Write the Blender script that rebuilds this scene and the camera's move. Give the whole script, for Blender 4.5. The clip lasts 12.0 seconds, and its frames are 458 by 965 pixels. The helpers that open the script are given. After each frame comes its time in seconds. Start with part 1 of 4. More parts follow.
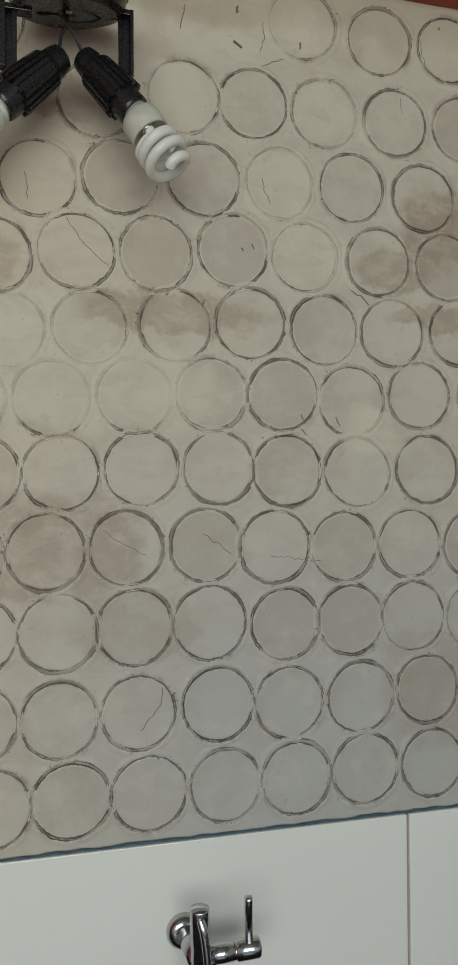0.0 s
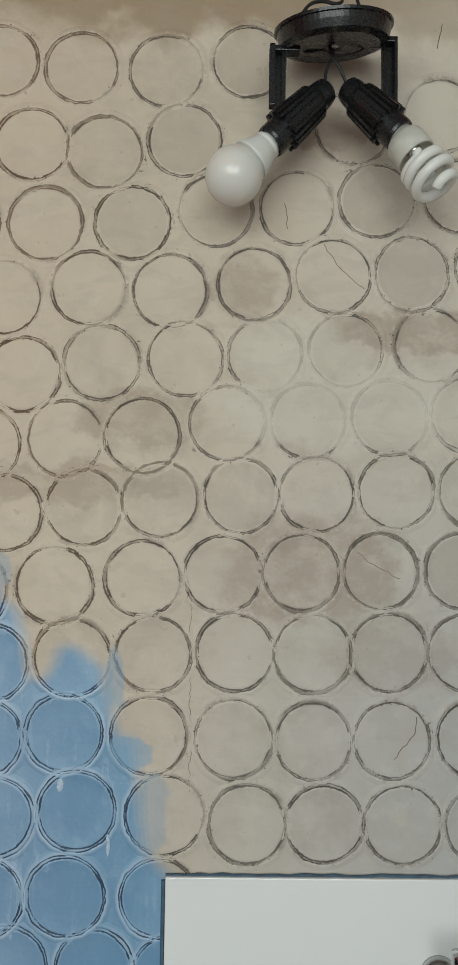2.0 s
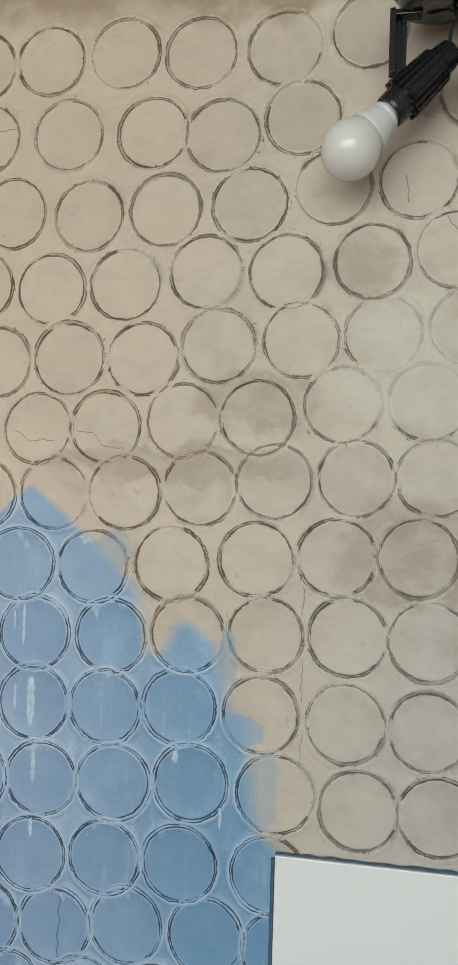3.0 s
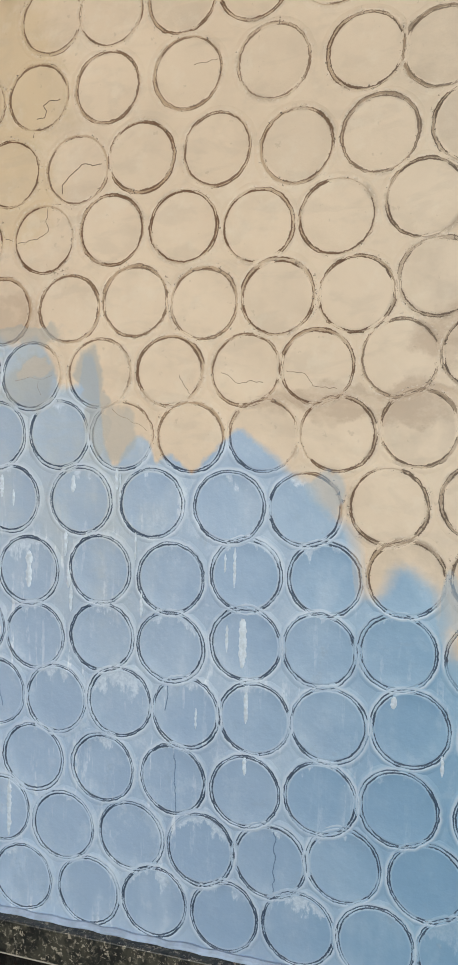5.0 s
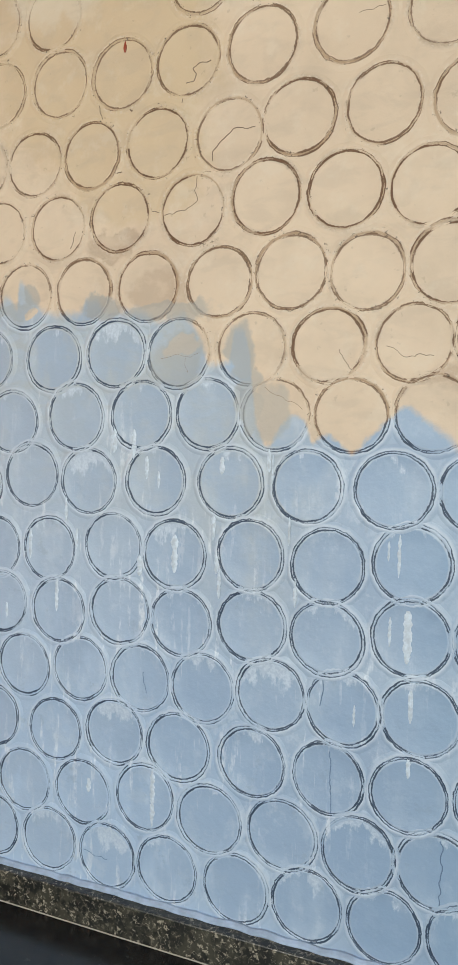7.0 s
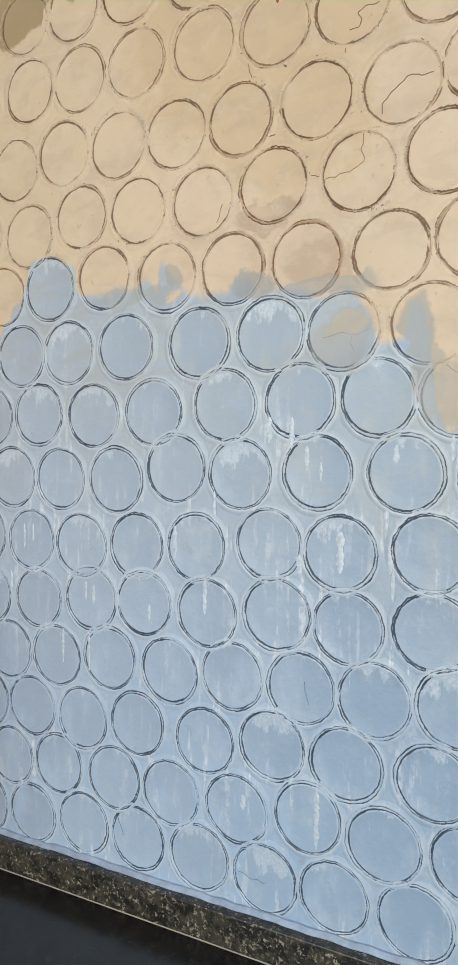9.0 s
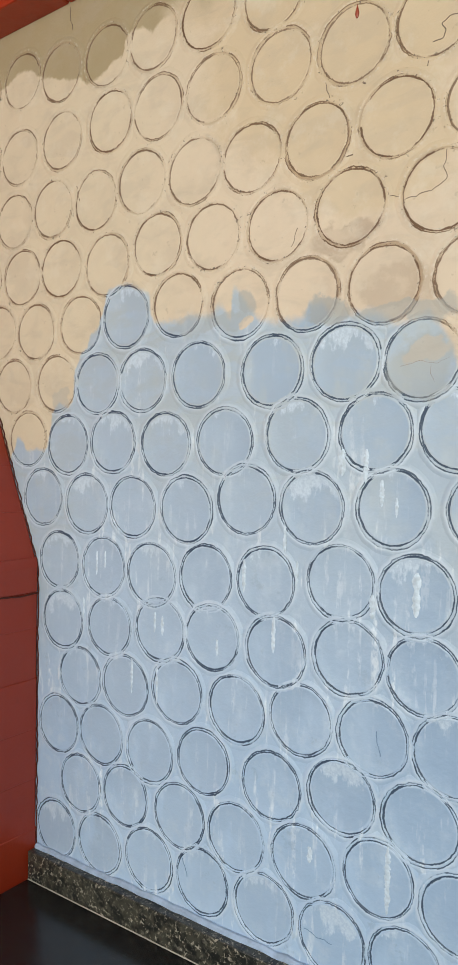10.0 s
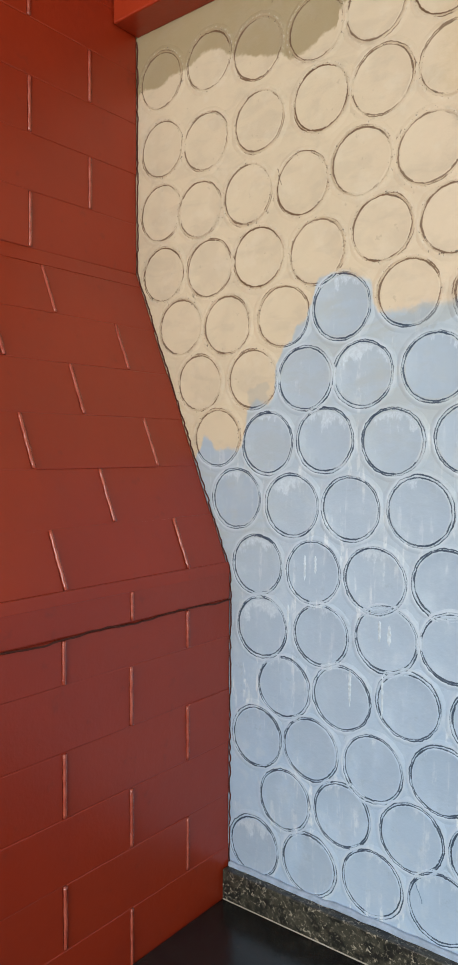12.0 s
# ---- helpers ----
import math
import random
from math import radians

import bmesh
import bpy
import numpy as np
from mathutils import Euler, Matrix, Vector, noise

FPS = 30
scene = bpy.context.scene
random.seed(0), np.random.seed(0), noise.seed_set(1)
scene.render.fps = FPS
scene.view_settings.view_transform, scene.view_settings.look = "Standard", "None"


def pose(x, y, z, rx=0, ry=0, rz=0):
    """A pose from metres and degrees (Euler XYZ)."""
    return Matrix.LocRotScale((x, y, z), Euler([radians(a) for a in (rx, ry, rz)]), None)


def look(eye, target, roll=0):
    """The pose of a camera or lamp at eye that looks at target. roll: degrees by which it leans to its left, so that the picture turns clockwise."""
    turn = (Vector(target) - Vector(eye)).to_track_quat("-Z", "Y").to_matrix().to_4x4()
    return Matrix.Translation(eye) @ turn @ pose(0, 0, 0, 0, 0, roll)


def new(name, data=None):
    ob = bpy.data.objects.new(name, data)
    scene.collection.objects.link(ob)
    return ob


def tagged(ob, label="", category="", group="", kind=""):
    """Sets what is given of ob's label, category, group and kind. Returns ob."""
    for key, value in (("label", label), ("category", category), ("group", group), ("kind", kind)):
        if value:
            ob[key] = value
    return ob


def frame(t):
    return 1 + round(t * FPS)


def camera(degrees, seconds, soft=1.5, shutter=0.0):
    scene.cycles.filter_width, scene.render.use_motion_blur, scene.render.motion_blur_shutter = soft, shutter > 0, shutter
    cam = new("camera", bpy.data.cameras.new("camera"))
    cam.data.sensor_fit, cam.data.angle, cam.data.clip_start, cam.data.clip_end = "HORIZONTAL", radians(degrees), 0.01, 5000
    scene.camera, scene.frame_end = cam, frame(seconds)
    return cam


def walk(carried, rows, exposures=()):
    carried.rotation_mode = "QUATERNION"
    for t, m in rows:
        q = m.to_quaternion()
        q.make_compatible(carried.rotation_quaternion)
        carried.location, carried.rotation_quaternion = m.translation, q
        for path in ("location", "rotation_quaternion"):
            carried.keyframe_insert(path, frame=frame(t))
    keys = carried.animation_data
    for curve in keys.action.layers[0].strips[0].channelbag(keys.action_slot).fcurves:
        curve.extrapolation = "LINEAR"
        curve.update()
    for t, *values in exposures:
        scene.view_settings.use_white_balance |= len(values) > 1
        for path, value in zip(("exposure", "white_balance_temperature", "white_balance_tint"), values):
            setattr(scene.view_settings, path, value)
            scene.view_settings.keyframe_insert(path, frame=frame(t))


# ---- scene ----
cam = camera(34.2, 12.0)
PATH = [
    (0, (-0.0005, 0.0517, 1.5722), (0.4942, 1.9891, 1.6126), -0.28),
    (0.5, (-0.0367, 0.0623, 1.5686), (0.3532, 2.0231, 1.6269), -0.46),
    (1, (-0.0750, 0.0640, 1.5689), (0.2820, 2.0303, 1.6493), -0.48),
    (1.5, (-0.1050, 0.0484, 1.5706), (0.1285, 2.0327, 1.6601), -0.36),
    (2, (-0.0861, 0.0627, 1.5699), (-0.0644, 2.0600, 1.6716), 0.81),
    (2.5, (-0.0606, 0.0659, 1.5688), (-0.2409, 2.0549, 1.6754), 0.93),
    (2.7, (-0.0516, 0.0680, 1.5687), (-0.3125, 2.0490, 1.6556), 1.34),
    (4.3, (-0.1384, 0.0588, 1.5500), (-0.6670, 1.9876, 1.5268), 1.51),
    (4.5, (-0.1516, 0.0619, 1.5479), (-0.7145, 1.9806, 1.5063), 1.37),
    (5, (-0.1865, 0.0600, 1.5447), (-0.8023, 1.9617, 1.4790), 1.26),
    (5.5, (-0.2093, 0.0634, 1.5377), (-0.9141, 1.9325, 1.4389), 0.93),
    (6, (-0.2278, 0.0726, 1.5355), (-0.9897, 1.9185, 1.4253), 0.97),
    (6.5, (-0.2534, 0.0746, 1.5358), (-1.0505, 1.9060, 1.4339), 0.97),
    (6.7, (-0.2657, 0.0781, 1.5348), (-1.0810, 1.9015, 1.4321), 1.37),
    (8.3, (-0.4050, 0.0746, 1.5206), (-1.2255, 1.8965, 1.4322), 1.09),
    (8.5, (-0.4135, 0.0791, 1.5238), (-1.2734, 1.8820, 1.4233), 0.86),
    (9, (-0.4330, 0.1010, 1.5226), (-1.4066, 1.8443, 1.4076), 0.25),
    (9.5, (-0.4275, 0.1257, 1.5342), (-1.5282, 1.7947, 1.4820), 0.87),
    (10, (-0.4264, 0.1472, 1.5398), (-1.6153, 1.7538, 1.4687), 0.88),
    (10.5, (-0.4226, 0.1610, 1.5477), (-1.6965, 1.7026, 1.5215), 0.79),
    (11, (-0.4504, 0.1413, 1.5460), (-1.7428, 1.6676, 1.5340), 1.51),
    (11.5, (-0.5592, 0.0929, 1.5478), (-1.8746, 1.5986, 1.4973), 0.93),
    (12, (-0.6668, 0.0429, 1.5431), (-1.9228, 1.5969, 1.4566), 0.20),
]
EXPOSURES = [
    (0.0, -0.02, 6480, 7), (1.5, 0.03, 6400, 8), (2.5, 0.34, 6300, 9), (2.7, 0.34, 6300, 9), (4.5, 0.67, 6780, 14), (6.0, 0.71, 6800, 13),
    (8.5, 0.77, 6850, 13), (10.5, 0.86, 6780, 12), (12.0, 0.88, 6800, 13),
]
walk(cam, [(t, look(eye, target, roll)) for t, eye, target, roll in PATH], EXPOSURES)

# ---------------------------------------------------------------- world and light
world = bpy.data.worlds.new("sky")
scene.world = world
world.use_nodes = True
wn = world.node_tree
sky = wn.nodes.new("ShaderNodeTexSky")
sky.sky_type, sky.sun_disc = "NISHITA", False
sky.sun_elevation, sky.sun_rotation = radians(50), radians(20)
wn.nodes["Background"].inputs["Strength"].default_value = 0.12
wn.links.new(sky.outputs[0], wn.nodes["Background"].inputs["Color"])

sun = new("sun", bpy.data.lights.new("sun", "SUN"))
sun.data.energy, sun.data.angle, sun.data.color = 3.0, radians(0.6), (1.0, 0.95, 0.87)
sun.matrix_world = look((0, 0, 8), (1.5, -6.0, 0.0))

# the sky's light through the open veranda side behind the camera
day = new("veranda_daylight", bpy.data.lights.new("veranda_daylight", "AREA"))
day.data.shape, day.data.size, day.data.size_y = "RECTANGLE", 2.6, 1.3
day.data.energy, day.data.color = 41.5, (0.945, 1.0, 0.945)
day.matrix_world = look((-0.55, -1.95, 1.85), (-0.55, 0.9, 1.5))


# ---------------------------------------------------------------- helpers
def part(name, bm, material, parent=None, label="", smooth=False):
    me = bpy.data.meshes.new(name)
    bmesh.ops.recalc_face_normals(bm, faces=bm.faces)
    bm.to_mesh(me)
    bm.free()
    if smooth:
        me.polygons.foreach_set("use_smooth", [True] * len(me.polygons))
    for m in (material if isinstance(material, (list, tuple)) else [material]):
        me.materials.append(m)
    ob = new(name, me)
    ob.parent = parent
    if label:
        ob["label"] = label
    return ob


def thing(name, label, category, kind="", group="", at=(0, 0, 0)):
    ob = new(name)
    ob.location = at
    ob.empty_display_size = 0.05
    return tagged(ob, label, category, group, kind)


def add_box(bm, x0, x1, y0, y1, z0, z1, bevel=0.0, seg=2):
    made = bmesh.ops.create_cube(bm, size=1.0)["verts"]
    for v in made:
        v.co = Vector((x0 + (v.co.x + 0.5) * (x1 - x0), y0 + (v.co.y + 0.5) * (y1 - y0), z0 + (v.co.z + 0.5) * (z1 - z0)))
    if bevel:
        edges = list({e for v in made for e in v.link_edges})
        bmesh.ops.bevel(bm, geom=edges, offset=bevel, segments=seg, profile=0.5, affect="EDGES")
    return bm


def box(*a, **k):
    return add_box(bmesh.new(), *a, **k)


def lathe(profile, seg=48, bm=None, m=Matrix()):
    """Turns (radius, height) pairs about z; the ends are closed where the radius is not zero."""
    bm = bm or bmesh.new()
    rings = []
    for r, h in profile:
        if r < 1e-6:
            rings.append([bm.verts.new(m @ Vector((0, 0, h)))])
        else:
            rings.append([bm.verts.new(m @ Vector((r * math.cos(2 * math.pi * i / seg), r * math.sin(2 * math.pi * i / seg), h))) for i in range(seg)])
    for a, b in zip(rings, rings[1:]):
        for i in range(seg):
            j = (i + 1) % seg
            if len(a) == 1 and len(b) > 1:
                bm.faces.new((a[0], b[j], b[i]))
            elif len(b) == 1 and len(a) > 1:
                bm.faces.new((a[i], a[j], b[0]))
            elif len(a) > 1:
                bm.faces.new((a[i], a[j], b[j], b[i]))
    for ring, flip in ((rings[0], True), (rings[-1], False)):
        if len(ring) > 1:
            bm.faces.new(ring[::-1] if flip else ring)
    return bm


def along(a, b):
    """The pose whose z axis runs from a to b."""
    a, b = Vector(a), Vector(b)
    return Matrix.Translation(a) @ (b - a).to_track_quat("Z", "Y").to_matrix().to_4x4()


def tube(points, r, seg=10, bm=None, smooth_steps=6):
    """A round wire through points, smoothed."""
    bm = bm or bmesh.new()
    p = [Vector(q) for q in points]
    dense = []
    for i in range(len(p) - 1):
        p0, p1, p2, p3 = p[max(i - 1, 0)], p[i], p[i + 1], p[min(i + 2, len(p) - 1)]
        for k in range(smooth_steps):
            t = k / smooth_steps
            dense.append(0.5 * ((2 * p1) + (p2 - p0) * t + (2 * p0 - 5 * p1 + 4 * p2 - p3) * t * t + (3 * p1 - p0 - 3 * p2 + p3) * t ** 3))
    dense.append(p[-1])
    rings, up = [], Vector((0.13, 0.37, 0.92)).normalized()
    for i, c in enumerate(dense):
        d = (dense[min(i + 1, len(dense) - 1)] - dense[max(i - 1, 0)]).normalized()
        u = (up - d * up.dot(d)).normalized()
        up = u
        v = d.cross(u)
        rings.append([bm.verts.new(c + r * (math.cos(2 * math.pi * k / seg) * u + math.sin(2 * math.pi * k / seg) * v)) for k in range(seg)])
    for a, b in zip(rings, rings[1:]):
        for k in range(seg):
            j = (k + 1) % seg
            bm.faces.new((a[k], a[j], b[j], b[k]))
    bm.faces.new(rings[0][::-1])
    bm.faces.new(rings[-1])
    return bm


# ---------------------------------------------------------------- materials
class Nodes:
    """A node tree written as formulas."""

    def __init__(self, name):
        self.mat = bpy.data.materials.new(name)
        self.mat.use_nodes = True
        self.tree = self.mat.node_tree
        self.bsdf = self.tree.nodes["Principled BSDF"]

    def add(self, kind):
        return self.tree.nodes.new(kind)

    def put(self, socket, value):
        if isinstance(value, bpy.types.NodeSocket):
            self.tree.links.new(value, socket)
        elif isinstance(value, (tuple, list)) and len(value) == 3 and socket.type == "RGBA":
            socket.default_value = (*value, 1)
        else:
            socket.default_value = value

    def math(self, op, a, b=0.0, c=0.0, clamp=False):
        n = self.add("ShaderNodeMath")
        n.operation, n.use_clamp = op, clamp
        for s, v in zip(n.inputs, (a, b, c)):
            self.put(s, v)
        return n.outputs[0]

    def mix(self, f, a, b, blend="MIX"):
        n = self.add("ShaderNodeMix")
        n.data_type, n.blend_type = "RGBA", blend
        self.put(n.inputs["Factor"], f)
        self.put(n.inputs[6], a)
        self.put(n.inputs[7], b)
        return n.outputs[2]

    def steps(self, v, lo, hi, out0=0.0, out1=1.0):
        n = self.add("ShaderNodeMapRange")
        n.interpolation_type = "SMOOTHSTEP"
        for s, x in zip(n.inputs, (v, lo, hi, out0, out1)):
            self.put(s, x)
        return n.outputs[0]

    def noise(self, vec, scale, detail=4.0, rough=0.55, stretch=None, distortion=0.0):
        if stretch:
            m = self.add("ShaderNodeMapping")
            self.put(m.inputs["Vector"], vec)
            m.inputs["Scale"].default_value = stretch
            vec = m.outputs[0]
        n = self.add("ShaderNodeTexNoise")
        self.put(n.inputs["Vector"], vec)
        for key, value in (("Scale", scale), ("Detail", detail), ("Roughness", rough), ("Distortion", distortion)):
            n.inputs[key].default_value = value
        return n.outputs["Fac"]

    def bump(self, height, distance, strength=1.0, normal=None):
        n = self.add("ShaderNodeBump")
        n.inputs["Strength"].default_value = strength
        n.inputs["Distance"].default_value = distance
        self.put(n.inputs["Height"], height)
        if normal:
            self.put(n.inputs["Normal"], normal)
        return n.outputs[0]

    def position(self):
        return self.add("ShaderNodeNewGeometry").outputs["Position"]

    def done(self, color=None, rough=None, normal=None, **more):
        for key, value in (("Base Color", color), ("Roughness", rough), ("Normal", normal), *more.items()):
            if value is not None:
                self.put(self.bsdf.inputs[key.replace("_", " ")], value)
        return self.mat


def simple(name, color, rough=0.5, metal=0.0, vary=0.12, scale=40, bump=0.0004, **more):
    n = Nodes(name)
    p = n.position()
    a, b = n.noise(p, scale), n.noise(p, scale * 7, 3)
    c = n.mix(n.math("MULTIPLY", n.steps(a, 0.3, 0.7), vary * 2), color, tuple(0.55 * v for v in color))
    r = n.math("ADD", rough - 0.08, n.math("MULTIPLY", b, 0.16))
    return n.done(c, r, n.bump(b, bump, 0.5), Metallic=metal, **more)


# the lower edge of the cream paint: height of the blue along the wall
EDGE_WEST = [
    (-1.6, 1.45), (-1.449, 1.511), (-1.433, 1.537), (-1.426, 1.544), (-1.42, 1.567), (-1.407, 1.56), (-1.397, 1.544), (-1.371, 1.547),
    (-1.355, 1.543), (-1.345, 1.548), (-1.341, 1.572), (-1.337, 1.6), (-1.319, 1.619), (-1.298, 1.609), (-1.288, 1.627), (-1.283, 1.665),
    (-1.273, 1.687), (-1.258, 1.7), (-1.251, 1.717), (-1.235, 1.725), (-1.223, 1.746), (-1.215, 1.777), (-1.2, 1.779), (-1.173, 1.78),
    (-1.151, 1.77), (-1.135, 1.763), (-1.132, 1.737), (-1.124, 1.721), (-1.106, 1.72), (-1.076, 1.718), (-1.065, 1.726), (-1.04, 1.721),
]
EDGE_MIDDLE = [
    (-1.04, 1.721), (-1.021, 1.722), (-1.014, 1.73), (-1.006, 1.729), (-0.999, 1.719), (-0.994, 1.714), (-0.992, 1.741), (-0.99, 1.752),
    (-0.983, 1.748), (-0.97, 1.731), (-0.951, 1.71), (-0.924, 1.703), (-0.894, 1.705), (-0.884, 1.706), (-0.88, 1.722), (-0.861, 1.72),
    (-0.848, 1.702), (-0.794, 1.703), (-0.77, 1.688), (-0.732, 1.698), (-0.709, 1.666), (-0.695, 1.63), (-0.667, 1.635), (-0.664, 1.664),
    (-0.66, 1.674), (-0.649, 1.673), (-0.642, 1.652), (-0.638, 1.62), (-0.632, 1.563), (-0.619, 1.533), (-0.611, 1.532), (-0.6, 1.552),
]
EDGE_EAST = [
    (-0.6, 1.552), (-0.586, 1.567), (-0.577, 1.568), (-0.569, 1.563), (-0.56, 1.537), (-0.54, 1.547), (-0.512, 1.526), (-0.481, 1.553),
    (-0.466, 1.571), (-0.449, 1.58), (-0.429, 1.564), (-0.403, 1.546), (-0.391, 1.53), (-0.366, 1.518), (-0.355, 1.497), (-0.334, 1.48),
    (-0.317, 1.468), (-0.307, 1.44), (-0.3, 1.395), (-0.295, 1.384), (-0.276, 1.397), (-0.264, 1.42), (-0.253, 1.427), (-0.24, 1.42),
    (-0.216, 1.4), (-0.206, 1.36), (-0.198, 1.325), (-0.179, 1.323), (-0.173, 1.27), (-0.166, 1.2), (-0.15, 1.188), (-0.12, 1.15),
]
# the ragged lower edge of the brown strip beside the chimney
EDGE_BROWN = [
    (-1.6, 2.11), (-1.548, 2.122), (-1.527, 2.117), (-1.507, 2.119), (-1.494, 2.126), (-1.455, 2.129), (-1.426, 2.14), (-1.405, 2.141),
    (-1.387, 2.135), (-1.375, 2.124), (-1.341, 2.113), (-1.324, 2.103), (-1.299, 2.099), (-1.279, 2.095), (-1.262, 2.08), (-1.236, 2.084),
    (-1.222, 2.09), (-1.209, 2.099), (-1.19, 2.1), (-1.186, 2.12), (-1.174, 2.129), (-1.151, 2.127), (-1.133, 2.117), (-1.117, 2.125),
    (-1.08, 2.124),
]
EDGE_Z0, EDGE_Z1 = 1.1, 2.2


def plaster(name, ring):
    n = Nodes(name)
    p = n.position()
    sep = n.add("ShaderNodeSeparateXYZ")
    n.put(sep.inputs[0], p)
    x, z = sep.outputs[0], sep.outputs[2]
    coarse, mid, fine = n.noise(p, 5, 4), n.noise(p, 22, 5), n.noise(p, 160, 4)
    swirl = n.noise(p, 9, 3, 0.5, None, 1.2)

    def off(v, amount):
        return n.math("MULTIPLY", n.math("SUBTRACT", v, 0.5), amount)

    def blob(bx, bz, rx, rz):
        dx = n.math("DIVIDE", n.math("ADD", n.math("SUBTRACT", x, bx), off(swirl, 0.07)), rx)
        dz = n.math("DIVIDE", n.math("ADD", n.math("SUBTRACT", z, bz), off(mid, 0.07)), rz)
        d = n.math("SQRT", n.math("ADD", n.math("MULTIPLY", dx, dx), n.math("MULTIPLY", dz, dz)))
        return n.steps(n.math("ADD", d, off(n.noise(p, 48, 5, 0.7), 0.5)), 0.72, 1.02, 1.0, 0.0)

    def blobs(rows, n_scale=1.0):
        out = None
        for row in rows:
            b = n.math("MULTIPLY", blob(*row[:4]), row[4] * n_scale)
            out = b if out is None else n.math("MAXIMUM", out, b)
        return out

    # blue coat, with a softly ragged upper edge
    wx = n.math("ADD", x, n.math("ADD", off(mid, 0.010), off(n.noise(p, 75, 4, 0.65), 0.006)))

    def coast(rows, at_x):
        """The height of an edge along the wall."""
        lo, hi = rows[0][0], rows[-1][0]
        ramp = n.add("ShaderNodeValToRGB")
        ramp.color_ramp.interpolation = "LINEAR"
        stops = ramp.color_ramp.elements
        while len(stops) < len(rows):
            stops.new(0.5)
        for s, (ex, ez) in zip(stops, rows):
            s.position = (ex - lo) / (hi - lo)
        for s, (ex, ez) in zip(stops, rows):
            v = (ez - EDGE_Z0) / (EDGE_Z1 - EDGE_Z0)
            s.color = (v, v, v, 1)
        n.put(ramp.inputs[0], n.math("DIVIDE", n.math("SUBTRACT", at_x, lo), hi - lo))
        return n.math("MULTIPLY_ADD", ramp.outputs[0], EDGE_Z1 - EDGE_Z0, EDGE_Z0)

    def choose(east, a, b):
        return n.math("ADD", n.math("MULTIPLY", a, n.math("SUBTRACT", 1.0, east)), n.math("MULTIPLY", b, east))

    def blue_edge(at_x):
        both = choose(n.math("GREATER_THAN", at_x, -1.04), coast(EDGE_WEST, at_x), coast(EDGE_MIDDLE, at_x))
        return choose(n.math("GREATER_THAN", at_x, -0.60), both, coast(EDGE_EAST, at_x))

    soft = n.math("ADD", n.steps(x, -0.5, -0.2, 0.004, 0.012), n.math("MULTIPLY", n.steps(x, -1.2, -1.05, 0.0, 0.004), n.steps(x, -0.72, -0.6, 1.0, 0.0)))
    spread = n.steps(x, -0.5, -0.33, 0.0008, 0.0055)
    taps = []
    for shift in (-1.5, -0.5, 0.5, 1.5):
        gap = n.math("SUBTRACT", blue_edge(n.math("MULTIPLY_ADD", spread, shift, wx)), z)
        gap = n.math("ADD", gap, n.math("ADD", off(mid, 0.016), off(fine, 0.010)))
        taps.append((gap, n.steps(gap, n.math("MULTIPLY", soft, -1.0), soft)))
    d = n.math("MULTIPLY", n.math("ADD", taps[1][0], taps[2][0]), 0.5)
    blue = n.math("MULTIPLY", n.math("ADD", n.math("ADD", taps[0][1], taps[1][1]), n.math("ADD", taps[2][1], taps[3][1])), 0.25)
    missed = blobs([(-0.732, 1.657, 0.030, 0.014, 0.8), (-0.978, 1.702, 0.014, 0.009, 0.9)])
    blue = n.math("MULTIPLY", blue, n.math("SUBTRACT", 1.0, missed))

    # cream coat with its washes, mends and dirt
    cream = n.mix(n.steps(coarse, 0.35, 0.65), (0.668, 0.54, 0.405), (0.62, 0.497, 0.372))
    cream = n.mix(n.steps(x, -1.25, -0.9, 0.5, 0.0), cream, (0.60, 0.515, 0.36))
    # cream greyed to the right; light falloff and white balance put into the colour
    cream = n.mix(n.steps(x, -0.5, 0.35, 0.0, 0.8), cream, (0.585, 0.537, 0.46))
    # greyer towards the lower right
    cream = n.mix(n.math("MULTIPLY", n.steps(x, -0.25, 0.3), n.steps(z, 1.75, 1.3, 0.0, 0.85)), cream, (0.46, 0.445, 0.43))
    ochre = blobs([(-0.86, 2.02, 0.2, 0.17, 0.7), (-0.8, 1.88, 0.12, 0.08, 0.6), (-0.95, 2.16, 0.2, 0.1, 0.6)])
    cream = n.mix(ochre, cream, (0.56, 0.43, 0.27))
    mend = blobs([(0.07, 1.70, 0.19, 0.055, 0.9), (0.0, 1.765, 0.09, 0.05, 0.8), (0.24, 2.15, 0.12, 0.06, 0.85), (0.35, 2.05, 0.055, 0.05, 0.8),
                  (0.285, 1.957, 0.055, 0.05, 0.8), (0.32, 1.868, 0.055, 0.05, 0.8), (0.16, 2.05, 0.05, 0.05, 0.6), (0.40, 1.655, 0.05, 0.035, 0.9), (-0.93, 2.14, 0.1, 0.06, 0.6)])
    cream = n.mix(n.math("MULTIPLY", mend, 0.85), cream, (0.66, 0.595, 0.49))
